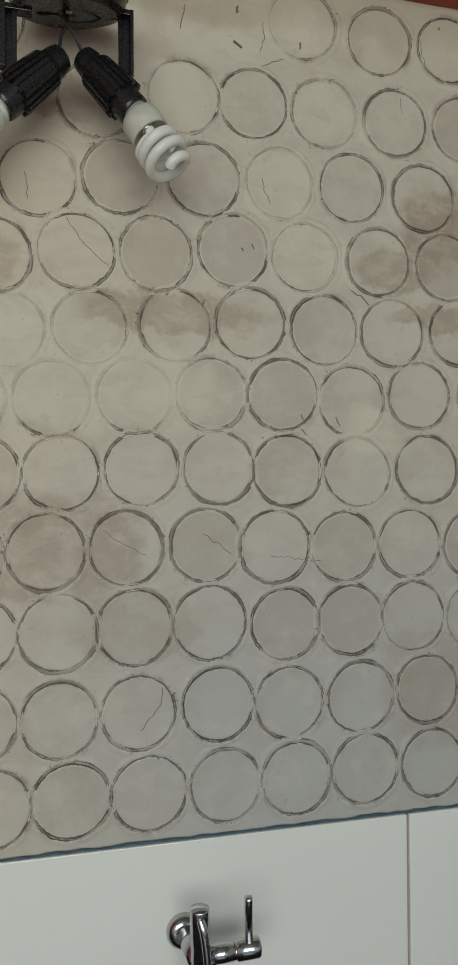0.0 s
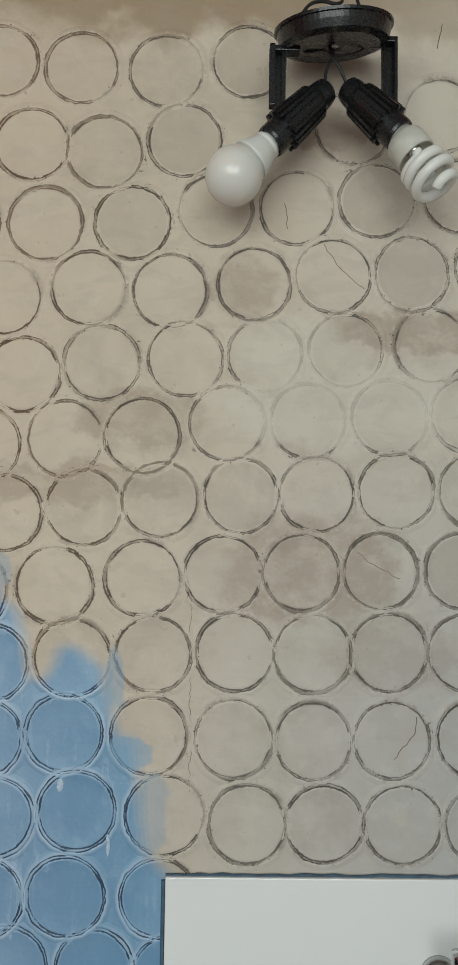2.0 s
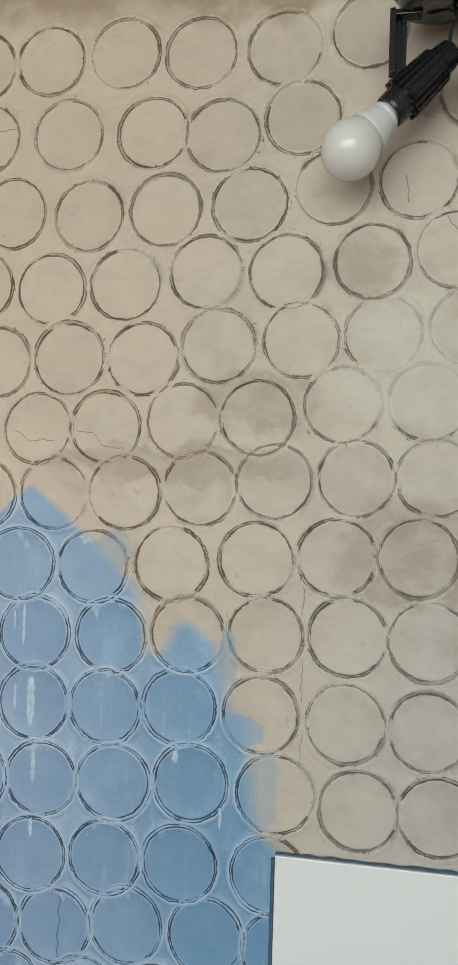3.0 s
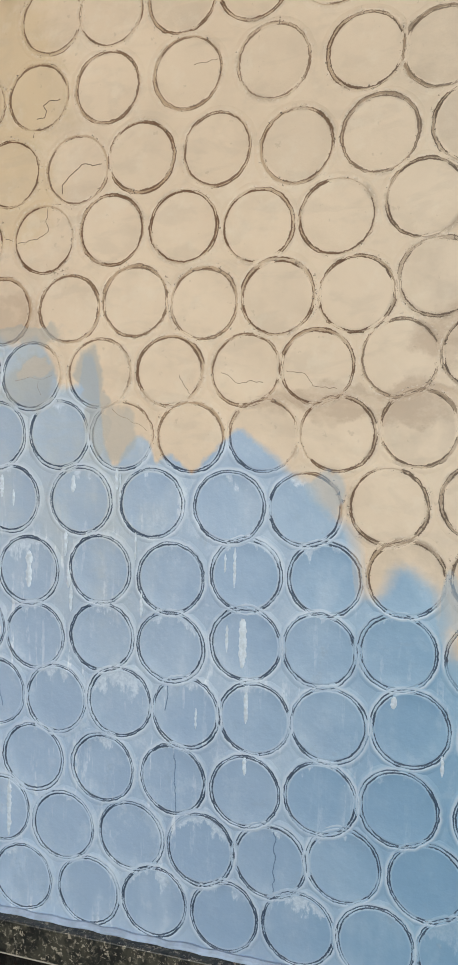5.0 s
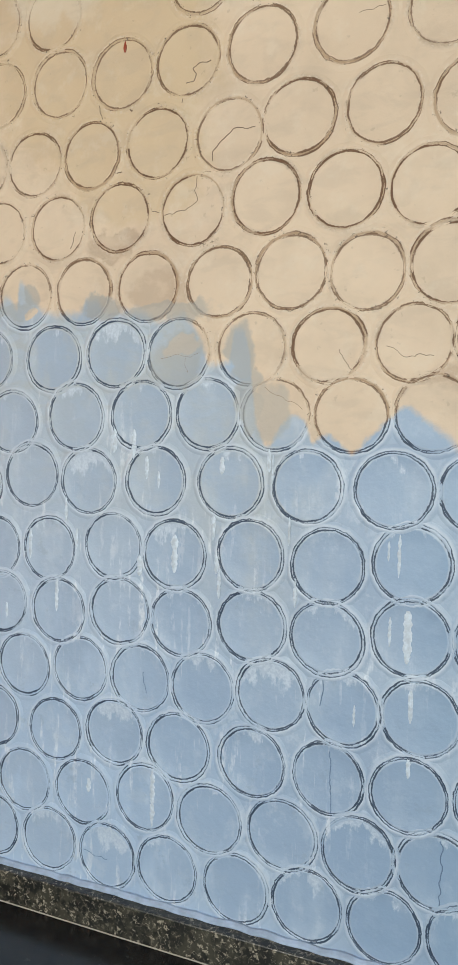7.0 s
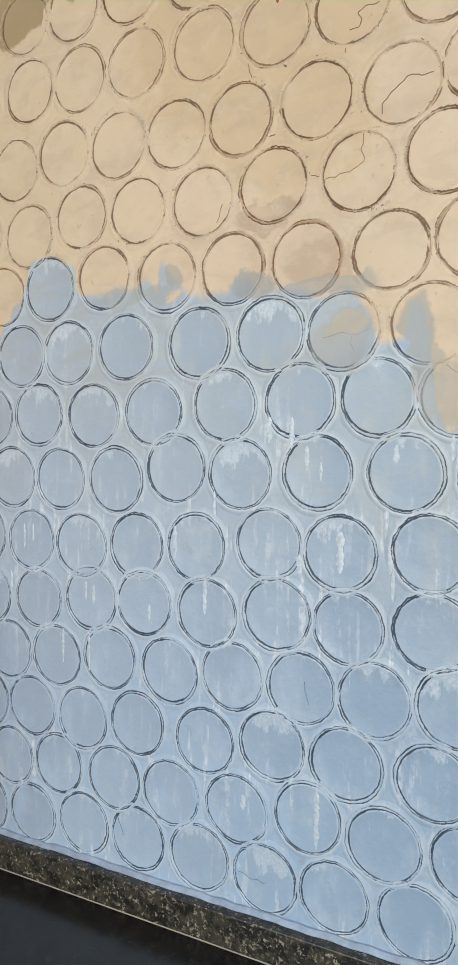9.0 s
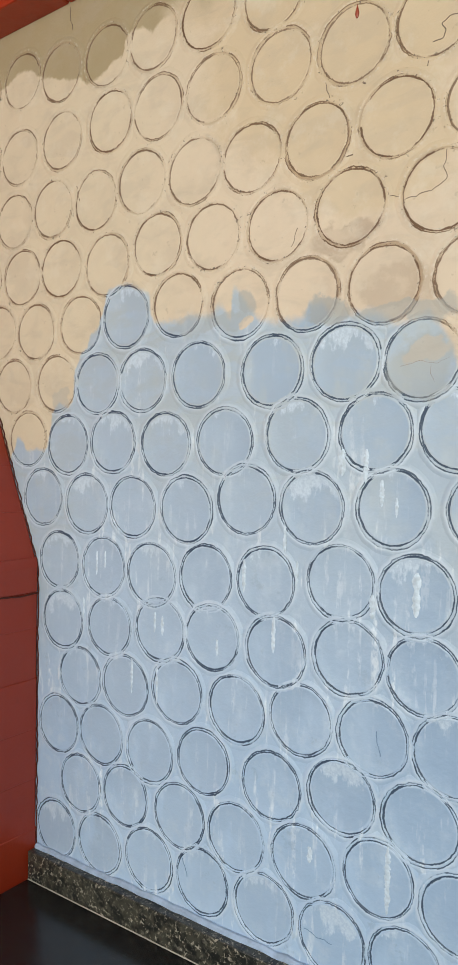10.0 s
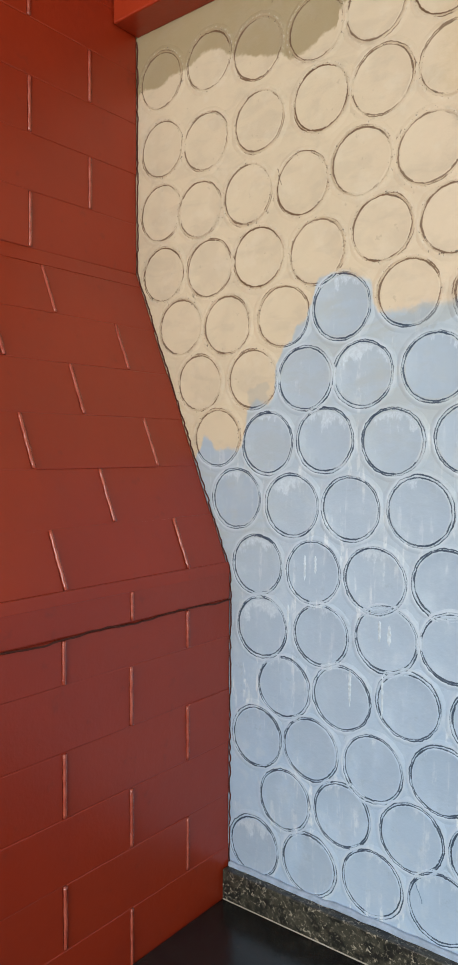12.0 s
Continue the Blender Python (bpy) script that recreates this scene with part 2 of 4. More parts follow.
    brown = blobs([(0.50, 1.92, 0.06, 0.06, 0.75), (0.44, 1.86, 0.07, 0.03, 0.6), (0.15, 1.79, 0.13, 0.03, 0.6), (0.52, 1.80, 0.1, 0.02, 0.6),
                   (-0.18, 1.685, 0.075, 0.04, 0.5), (-0.28, 1.61, 0.17, 0.025, 0.5), (0.02, 1.515, 0.12, 0.07, 0.55), (0.1, 1.42, 0.09, 0.05, 0.35),
                   (-0.06, 1.84, 0.05, 0.04, 0.5), (0.03, 2.03, 0.06, 0.03, 0.6), (-0.77, 1.73, 0.05, 0.03, 0.4), (0.48, 1.33, 0.08, 0.09, 0.3), (-0.83, 1.79, 0.05, 0.02, 0.5)], 0.85)
    cream = n.mix(n.math("MULTIPLY", brown, n.steps(n.noise(p, 22, 5, 0.68, (1.0, 1.0, 1.5)), 0.38, 0.56, 0.45, 1.0)), cream, (0.285, 0.19, 0.13))
    # the brown strip under the beam, with its ragged lower edge
    brown_z = n.math("ADD", n.math("ADD", z, off(swirl, 0.11)), off(mid, 0.06))
    top_brown = n.steps(brown_z, n.steps(x, -1.1, -0.6, 2.108, 2.125), n.math("MINIMUM", n.steps(x, -1.3, -0.9, 2.124, 2.20), n.steps(x, -0.42, -0.2, 2.205, 2.17)))
    ragged = n.math("ADD", n.math("SUBTRACT", z, coast(EDGE_BROWN, wx)), n.math("ADD", off(mid, 0.014), off(fine, 0.008)))
    top_brown = choose(n.steps(x, -1.13, -1.09), n.steps(ragged, -0.002, 0.004), top_brown)
    cream = n.mix(n.math("MULTIPLY", top_brown, n.steps(x, -0.05, 0.3, 0.88, 0.3)), cream, n.mix(n.steps(x, -1.0, -0.6), (0.32, 0.25, 0.135), (0.34, 0.245, 0.15)))
    speck = n.steps(n.noise(p, 95, 3), 0.68, 0.74)
    cream = n.mix(n.math("MULTIPLY", speck, 0.25), cream, (0.25, 0.19, 0.14))
    cream = n.mix(n.steps(mid, 0.45, 0.75, 0.0, 0.22), cream, (0.42, 0.35, 0.27))

    scrape = n.noise(p, 16, 5, 0.6, (1.0, 1.0, 2.2), 0.6)
    cream = n.mix(n.steps(scrape, 0.48, 0.64, 0.0, 0.2), cream, (0.40, 0.335, 0.265))
    cream = n.mix(n.math("MULTIPLY", n.steps(n.noise(p, 30, 5, 0.65), 0.52, 0.68, 0.0, 0.26), n.math("MULTIPLY_ADD", top_brown, -0.9, 1.0)), cream, (0.68, 0.61, 0.50))

    wash = n.steps(n.noise(p, 7, 5, 0.6), 0.42, 0.62)
    paint = n.mix(wash, (0.178, 0.326, 0.478), (0.222, 0.376, 0.525))
    # blue greyed towards mid-wall, with oblique sheen and white balance mixed in
    paint = n.mix(n.steps(x, -0.45, -0.16, 0.9, 0.0), paint, n.mix(wash, (0.290, 0.384, 0.518), (0.340, 0.436, 0.562)))
    paint = n.mix(n.steps(x, -1.1, -0.5, 0.92, 0.0), paint, (0.403, 0.507, 0.632))
    # bluer towards the lower left
    low_left = n.math("MULTIPLY", n.steps(n.math("ADD", z, off(coarse, 0.3)), 1.38, 1.08), n.steps(x, -0.9, -0.4, 0.62, 0.0))
    paint = n.mix(low_left, paint, n.mix(wash, (0.350, 0.492, 0.680), (0.39, 0.53, 0.71)))
    drip = n.steps(n.noise(p, 9, 4, 0.6, (9.0, 9.0, 0.9)), 0.55, 0.63)
    drip = n.math("MULTIPLY", drip, n.steps(n.noise(p, 6, 2), n.steps(x, -0.7, -0.3, 0.36, 0.45), n.steps(x, -0.7, -0.3, 0.52, 0.6)))
    drip = n.math("MULTIPLY", drip, n.steps(n.noise(p, 210, 3, 0.6, (1.0, 1.0, 0.5)), 0.38, 0.58))
    calm = n.steps(x, -0.6, -0.3, 1.0, 0.3)
    paint = n.mix(n.math("MULTIPLY", n.math("MULTIPLY", drip, calm), 0.75), paint, (0.70, 0.76, 0.82))
    dab = n.steps(n.noise(p, 30, 5, 0.7), 0.55, 0.62)
    paint = n.mix(n.math("MULTIPLY", n.math("MULTIPLY", dab, calm), 0.4), paint, (0.47, 0.57, 0.67))
    brush = n.steps(n.noise(p, 55, 5, 0.7, (1.0, 1.0, 0.75)), 0.5, 0.68)
    paint = n.mix(n.math("MULTIPLY", n.math("MULTIPLY", brush, calm), 0.32), paint, (0.56, 0.64, 0.72))
    worn = n.steps(n.noise(p, 33, 5, 0.72), 0.60, 0.66)
    paint = n.mix(n.math("MULTIPLY", worn, 0.3), paint, (0.24, 0.30, 0.37))
    thin = n.math("MULTIPLY", n.steps(d, 0.05, 0.42, 1.0, 0.0), n.steps(x, -0.66, -0.5, 1.0, 0.0))
    paint = n.mix(n.math("MULTIPLY", thin, n.steps(scrape, 0.4, 0.58, 0.5, 1.0)), paint, (0.395, 0.448, 0.485))
    rough = n.math("MULTIPLY_ADD", mid, 0.25, 0.5)

    height = n.math("ADD", n.math("MULTIPLY", mid, 0.7), n.math("MULTIPLY", fine, 0.25))
    height = n.math("ADD", height, n.math("MULTIPLY", coarse, 1.2))
    if ring:
        tex = n.add("ShaderNodeTexCoord").outputs["Object"]
        info = n.add("ShaderNodeObjectInfo").outputs["Random"]
        s2 = n.add("ShaderNodeSeparateXYZ")
        n.put(s2.inputs[0], tex)
        rx, rz = s2.outputs[0], s2.outputs[1]
        r = n.math("SQRT", n.math("ADD", n.math("MULTIPLY", rx, rx), n.math("MULTIPLY", rz, rz)))
        shift = n.add("ShaderNodeVectorMath")
        n.put(shift.inputs[0], p)
        comb = n.add("ShaderNodeCombineXYZ")
        n.put(comb.inputs[1], n.math("MULTIPLY", info, 37.0))
        n.put(shift.inputs[1], comb.outputs[0])
        own = shift.outputs[0]

        def made(attribute):
            a = n.add("ShaderNodeAttribute")
            a.attribute_name = attribute
            return a.outputs["Fac"]

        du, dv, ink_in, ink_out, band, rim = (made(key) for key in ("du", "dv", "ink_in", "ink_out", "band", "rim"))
        patchy, crumb = n.noise(own, 15, 3), n.noise(own, 260, 4, 0.65)
        keep = n.math("SUBTRACT", 1.0, n.math("MULTIPLY", mend, 0.85))
        # two ragged lines for dirt and shade in the grooves, worn away in places
        rag = n.math("ADD", off(n.noise(own, 110, 4, 0.65), 2.4), off(n.noise(own, 430, 3, 0.6), 1.8))
        thick = n.steps(n.noise(own, 42, 4, 0.65), 0.34, 0.66, n.steps(x, -0.7, 0.0, 0.28, 0.10), n.steps(x, -0.7, 0.0, 1.15, 0.92))
        worn_off = n.math("ADD", off(n.noise(own, 33, 4, 0.65), 1.5), off(crumb, 0.9))
        strength = n.math("MULTIPLY", keep, n.math("MULTIPLY_ADD", n.math("FRACT", n.math("MULTIPLY", info, 7.3)), 0.2, 0.80))

        def groove_line(distance, ink, jitter, wide):
            a = n.math("ABSOLUTE", n.math("ADD", distance, n.math("MULTIPLY", rag, jitter)))
            half = n.math("MULTIPLY", thick, n.math("MULTIPLY", n.math("MULTIPLY_ADD", ink, 0.8, 0.45), wide))
            core = n.steps(a, n.math("SUBTRACT", half, 0.08), n.math("ADD", half, 0.42), 1.0, 0.0)
            return n.math("MULTIPLY", core, n.steps(n.math("ADD", ink, worn_off), 0.12, 0.55))

        line = n.math("MULTIPLY", n.math("MAXIMUM", groove_line(du, ink_in, 1.0, 1.0), groove_line(dv, ink_out, -0.9, 0.8)), strength)
        seam = n.math("MAXIMUM", groove_line(du, n.math("ADD", ink_in, 0.25), 0.9, 0.82), groove_line(dv, n.math("ADD", ink_out, 0.36), -0.8, 0.72))
        beside = n.math("MINIMUM", n.math("ABSOLUTE", du), n.math("ABSOLUTE", dv))
        disc = n.steps(r, 0.0375, 0.040, 1.0, 0.0)
        # each pressed disc holds its own dust film
        film = n.math("MULTIPLY", n.steps(n.math("ADD", n.math("FRACT", n.math("MULTIPLY", info, 13.7)), off(n.noise(own, 24, 5, 0.65), 1.6)), 0.45, 0.95), 0.36)
        cream = n.mix(n.math("MULTIPLY", n.math("MULTIPLY", n.math("MULTIPLY", film, keep), disc), n.steps(x, -0.6, 0.05, 0.12, 1.0)), cream, (0.36, 0.295, 0.235))
        # crescent band darkened by dirt and shade, both put into the colour
        band_dark = n.math("MULTIPLY", band, n.steps(n.noise(own, 13, 4, 0.6), 0.32, 0.54, 0.4, 1.0))
        band_dark = n.math("MULTIPLY", n.math("MULTIPLY", band_dark, keep), n.steps(x, -1.2, 0.05, 0.6, 1.0))
        cream = n.mix(band_dark, cream, n.mix(n.steps(x, -0.45, -0.05), (0.33, 0.215, 0.12), (0.205, 0.168, 0.13)))
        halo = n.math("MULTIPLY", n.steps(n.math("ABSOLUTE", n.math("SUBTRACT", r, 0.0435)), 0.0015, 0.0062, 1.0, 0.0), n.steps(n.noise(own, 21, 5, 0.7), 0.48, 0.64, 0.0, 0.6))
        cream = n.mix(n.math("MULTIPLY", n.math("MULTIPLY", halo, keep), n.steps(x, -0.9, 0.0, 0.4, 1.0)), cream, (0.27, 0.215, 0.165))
        cream = n.mix(n.math("MULTIPLY", rim, n.steps(crumb, 0.5, 0.62, 0.0, 0.5)), cream, (0.68, 0.62, 0.54))
        cream = n.mix(n.math("MULTIPLY", line, n.steps(x, -0.4, 0.0, 0.95, 0.86)), cream, n.mix(n.steps(x, -0.45, -0.05), (0.120, 0.055, 0.022), (0.042, 0.034, 0.027)))
        near = n.steps(beside, 1.0, 3.2, 1.0, 0.0)
        fleck = n.math("MULTIPLY", n.math("MULTIPLY", n.steps(n.noise(own, 300, 3, 0.6), 0.635, 0.67), near), keep)
        cream = n.mix(n.math("MULTIPLY", fleck, 0.8), cream, (0.05, 0.036, 0.027))
        burr = n.math("MULTIPLY", n.steps(n.noise(own, 130, 4, 0.65), 0.615, 0.67), n.math("MULTIPLY", keep, n.steps(n.math("ABSOLUTE", n.math("SUBTRACT", r, 0.0455)), 0.003, 0.0065, 1.0, 0.0)))
        cream = n.mix(n.math("MULTIPLY", burr, n.steps(n.noise(own, 9, 2), 0.5, 0.6, 0.0, 0.75)), cream, (0.085, 0.055, 0.036))
        tone = n.math("MULTIPLY", disc, n.math("MULTIPLY_ADD", info, 0.45, 0.3))
        tone = n.math("MULTIPLY", tone, n.steps(n.noise(own, 10, 4, 0.6, (1.8, 1.0, 0.8)), 0.68, 0.46))
        paint = n.mix(tone, paint, n.mix(n.steps(x, -0.55, -0.2), n.mix(n.steps(x, -1.2, -0.5), (0.335, 0.428, 0.55), (0.235, 0.345, 0.50)), (0.165, 0.308, 0.465)))
        # pale lime wash left in the upper part of some discs
        place = n.add("ShaderNodeSeparateXYZ")
        n.put(place.inputs[0], n.add("ShaderNodeObjectInfo").outputs["Location"])
        rise = n.math("SUBTRACT", z, place.outputs[2])
        streak = n.noise(own, 10, 5, 0.7, (4.5, 4.5, 2.0))
        share = n.math("FRACT", n.math("MULTIPLY", info, 23.3))
        lime = n.steps(n.math("ADD", n.math("ADD", rise, off(streak, 0.11)), n.math("MULTIPLY", n.math("POWER", share, 3.0), 0.029)), 0.040, 0.050)
        lime = n.math("MULTIPLY", n.math("MULTIPLY", lime, disc), n.steps(x, -0.32, -0.22, 1.0, 0.35))
        paint = n.mix(n.math("MULTIPLY", lime, n.steps(crumb, 0.4, 0.6, 0.4, 0.75)), paint, (0.58, 0.67, 0.76))
        # rubbed paint and highlights on lip and band, both mixed into the blue
        paint = n.mix(n.math("MULTIPLY", n.math("MAXIMUM", rim, n.math("MULTIPLY", band, 0.8)), n.steps(patchy, 0.32, 0.58, 0.15, 0.7)), paint, (0.58, 0.66, 0.75))
        # shade in the blue grooves, drawn as dark navy lines
        paint = n.mix(n.math("MULTIPLY", seam, 0.95), paint, (0.020, 0.046, 0.088))
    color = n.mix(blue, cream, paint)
    # watered-down blue dabbed over the edge of the cream
    haze = blobs([(-0.86, 1.710, 0.04, 0.018, 0.75), (-0.76, 1.698, 0.075, 0.016, 0.6), (-0.737, 1.638, 0.045, 0.042, 0.55), (-0.657, 1.645, 0.018, 0.045, 0.7), (-0.645, 1.585, 0.017, 0.05, 0.6), (-0.617, 1.572, 0.024, 0.038, 0.5), (-1.03, 1.712, 0.08, 0.014, 0.4), (-0.972, 1.732, 0.02, 0.022, 0.6), (-1.32, 1.622, 0.03, 0.02, 0.4)])
    color = n.mix(haze, color, (0.325, 0.335, 0.325))
    dabs = blobs([(-0.158, 1.235, 0.022, 0.055, 0.38), (-0.343, 1.508, 0.028, 0.030, 0.4), (-0.190, 1.308, 0.024, 0.022, 0.6), (-0.205, 1.39, 0.012, 0.04, 0.5)])
    color = n.mix(dabs, color, (0.23, 0.375, 0.51))
    rough = n.math("SUBTRACT", rough, n.math("MULTIPLY", blue, 0.17))
    return n.done(color, rough, n.bump(height, 0.0022, 0.8))


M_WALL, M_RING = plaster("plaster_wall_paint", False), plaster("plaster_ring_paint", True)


def red_paint(name, tint=1.0):
    n = Nodes(name)
    p = n.position()
    info = n.add("ShaderNodeObjectInfo").outputs["Random"]
    a, b, c = n.noise(p, 6, 4), n.noise(p, 45, 4), n.noise(p, 300, 3)
    col = n.mix(n.steps(a, 0.3, 0.7), (0.372, 0.033, 0.0075), (0.328, 0.029, 0.0085))
    col = n.mix(n.math("MULTIPLY", info, 0.25), col, (0.33, 0.041, 0.014))
    col = n.mix(n.math("MULTIPLY", n.steps(b, 0.62, 0.75), 0.3), col, (0.17, 0.028, 0.017))
    rough = n.math("MULTIPLY_ADD", b, 0.18, 0.30)
    h = n.math("ADD", n.math("MULTIPLY", b, 1.0), n.math("MULTIPLY", c, 0.2))
    return n.done(col, rough, n.bump(h, 0.0012, 0.6), Coat_Weight=0.1, Coat_Roughness=0.2)


M_RED = red_paint("red_masonry_paint")


def glint_paint():
    n = Nodes("glossy_red_paint_with_glint")
    p = n.position()
    grain = n.noise(p, 420, 3)
    # base paler than the brick paint: part of the ridges' glint is coloured in
    col = n.mix(n.steps(n.noise(p, 60, 3), 0.4, 0.65), (0.43, 0.085, 0.052), (0.33, 0.050, 0.028))
    return n.done(col, n.math("MULTIPLY_ADD", grain, 0.2, 0.10), n.bump(grain, 0.0014, 0.8), Coat_Weight=1.0, Coat_Roughness=0.06)


M_RED_GLINT = glint_paint()


def granite(name, polished):
    n = Nodes(name)
    p = n.position()
    grains = n.noise(p, 190, 5, 0.68, None, 0.6)
    chip = n.math("MULTIPLY", n.steps(grains, 0.545, 0.575), n.steps(n.noise(p, 60, 3, 0.6), 0.46, 0.56, 0.25, 1.0))
    col = n.mix(n.steps(n.noise(p, 70, 4), 0.4, 0.6), (0.011, 0.012, 0.011), (0.050, 0.048, 0.036))
    col = n.mix(n.math("MULTIPLY", chip, 0.12 if polished else 0.95), col, n.mix(n.noise(p, 420, 3), (0.16, 0.14, 0.10), (0.52, 0.47, 0.38)))
    if polished:
        col = n.mix(0.75, col, (0.010, 0.011, 0.013))
    return n.done(col, n.math("MULTIPLY_ADD", n.noise(p, 30, 4), 0.15, 0.14 if polished else 0.28), n.bump(n.noise(p, 120, 3), 0.0004, 0.3))


M_GRANITE, M_COUNTER = granite("black_speckled_granite", False), granite("polished_black_granite", True)
M_TILE = simple("white_glazed_ceramic", (0.87, 0.845, 0.80), 0.14, vary=0.02, scale=4, bump=0.00015)
M_GROUT = simple("brown_grout", (0.42, 0.30, 0.24), 0.85, scale=90)
M_CHROME = simple("chrome", (0.56, 0.57, 0.58), 0.17, 1.0, vary=0.05, bump=0.0001)
M_BLACK = simple("black_plastic", (0.012, 0.012, 0.013), 0.27, vary=0.1, scale=60, bump=0.0002)
M_WIRE = simple("black_wire", (0.015, 0.014, 0.014), 0.5)
M_OPAL = simple("opal_bulb_plastic", (0.74, 0.715, 0.66), 0.14, vary=0.03, scale=20, bump=0.0001, Subsurface_Weight=0.15)
M_COLLAR = simple("white_bulb_collar", (0.72, 0.71, 0.66), 0.4, vary=0.06)
M_DIRTY = simple("grimy_white_ballast", (0.60, 0.58, 0.51), 0.5, vary=0.2, scale=70)
M_GLASS = simple("fluorescent_glass", (0.80, 0.79, 0.74), 0.12, vary=0.03, bump=0.0001)
M_STEEL = simple("screw_steel", (0.6, 0.6, 0.58), 0.3, 1.0)
M_LIP = simple("pale_blue_paint_lip", (0.42, 0.53, 0.69), 0.35, vary=0.3, scale=60)
M_SEAL = simple("pale_sealant", (0.45, 0.42, 0.36), 0.6)
M_RUN = simple("pale_blue_paint_run", (0.60, 0.70, 0.80), 0.45, vary=0.3, scale=160)
M_BEAD = simple("dark_blue_paint_bead", (0.075, 0.135, 0.19), 0.5, vary=0.4, scale=90)
M_DRIP = simple("rust_red_drip", (0.30, 0.05, 0.02), 0.4)
M_GAP = simple("dark_joint_gap", (0.085, 0.018, 0.011), 0.9)
M_BLUECRACK = simple("painted_crack", (0.13, 0.21, 0.33), 0.6)
M_CRACK = simple("dark_crack", (0.235, 0.178, 0.132), 0.9)
M_FLOOR = simple("terracotta_floor", (0.32, 0.20, 0.14), 0.5, vary=0.2, scale=12)
M_PLAIN = simple("pale_wall_paint", (0.62, 0.57, 0.5), 0.8, vary=0.08, scale=8)
M_CEIL = simple("grey_brown_ceiling_boards", (0.30, 0.275, 0.25), 0.7, vary=0.15, scale=10)
M_PAVING = simple("outdoor_paving", (0.30, 0.29, 0.27), 0.8, vary=0.25, scale=2)

# ---------------------------------------------------------------- structure
WALL_Y = 0.913
RED_TOP_X, RED_LOW_X = -1.566, -1.367
BEND_TOP, BEND_LOW = 1.832, 1.36
BEAM_Z, BEAM_Y = 2.212, 0.856

floor = tagged(part("floor", box(-2.6, 1.9, -2.0, 1.1, -0.1, 0.0), M_FLOOR), "terracotta floor of the veranda kitchen", "floor", kind="structure")
ground = tagged(part("ground", box(-400, 400, -400, 400, -0.3, -0.11), M_PAVING), "grey paving outside the veranda", "ground", kind="structure")
# ceiling and side walls are unseen, added to close off and tone the light
ceiling = tagged(part("ceiling", box(-2.6, 1.9, -2.0, 1.1, 2.62, 2.72), M_CEIL), "unseen grey-brown ceiling, added over the veranda", "ceiling", kind="structure")
wall_west = tagged(part("wall_west", box(-2.7, -2.6, -2.0, 1.1, -0.1, 2.72), M_PLAIN), "unseen pale side wall, added to close off side light", "wall", kind="structure")
wall_east = tagged(part("wall_east", box(1.9, 2.0, -2.0, 1.1, -0.1, 2.72), M_PLAIN), "unseen pale side wall, added to close off side light", "wall", kind="structure")


def wall_sheet():
    """The plastered wall: a slab whose face is softly uneven."""
    bm = box(-2.6, 1.9, WALL_Y + 0.004, 1.1, 0.0, 2.62)
    nx, nz, x0, x1, z0, z1 = 110, 70, -1.75, 1.15, 0.80, 2.30
    g = [[bm.verts.new((x0 + (x1 - x0) * i / nx, WALL_Y + 0.0002 - 0.0003 * noise.noise((i * 0.35, k * 0.35, 3.1)), z0 + (z1 - z0) * k / nz)) for i in range(nx + 1)] for k in range(nz + 1)]
    for k in range(nz):
        for i in range(nx):
            bm.faces.new((g[k][i], g[k][i + 1], g[k + 1][i + 1], g[k + 1][i]))
    return bm


wall_north = tagged(part("wall_north", wall_sheet(), M_WALL, smooth=False),
                    "plaster wall stamped with rings, cream above and hand-painted blue below", "wall", kind="structure")

# ---------------------------------------------------------------- red beam
beam = thing("ceiling_beam", "red painted concrete beam along the top of the wall", "beam", at=(-0.2, 0.88, BEAM_Z))


def under(ob, parent):
    """Hangs ob, modelled in world coordinates, under parent."""
    ob.parent = parent
    ob.matrix_parent_inverse = Matrix.Translation(parent.location).inverted()
    return ob


under(part("beam_body", box(-1.302, 1.85, BEAM_Y, WALL_Y + 0.002, BEAM_Z, 2.615, bevel=0.003), M_RED), beam)
under(part("beam_end", box(RED_TOP_X + 0.001, -1.304, BEAM_Y + 0.004, WALL_Y + 0.002, BEAM_Z, 2.615, bevel=0.003), M_RED), beam)

# ---------------------------------------------------------------- red chimney
chimney = thing("brick_chimney", "red painted brick barbecue chimney with a sloping shoulder", "chimney", at=(-1.6, 0.6, 0.0))
CH_Y0, CH_Y1 = 0.1, WALL_Y + 0.002
CORE = 0.0034
bm = bmesh.new()
outline = [(-2.2, 0.0), (RED_LOW_X - CORE, 0.0), (RED_LOW_X - CORE, BEND_LOW), (RED_TOP_X - CORE, BEND_TOP), (RED_TOP_X - CORE, 2.615), (-2.2, 2.615)]
front = [bm.verts.new((a, CH_Y0, b)) for a, b in outline]
back = [bm.verts.new((a, CH_Y1, b)) for a, b in outline]
bm.faces.new(front)
bm.faces.new(back[::-1])
for i in range(6):
    j = (i + 1) % 6
    bm.faces.new((front[i], back[i], back[j], front[j]))
under(part("core", bm, M_RED), chimney)


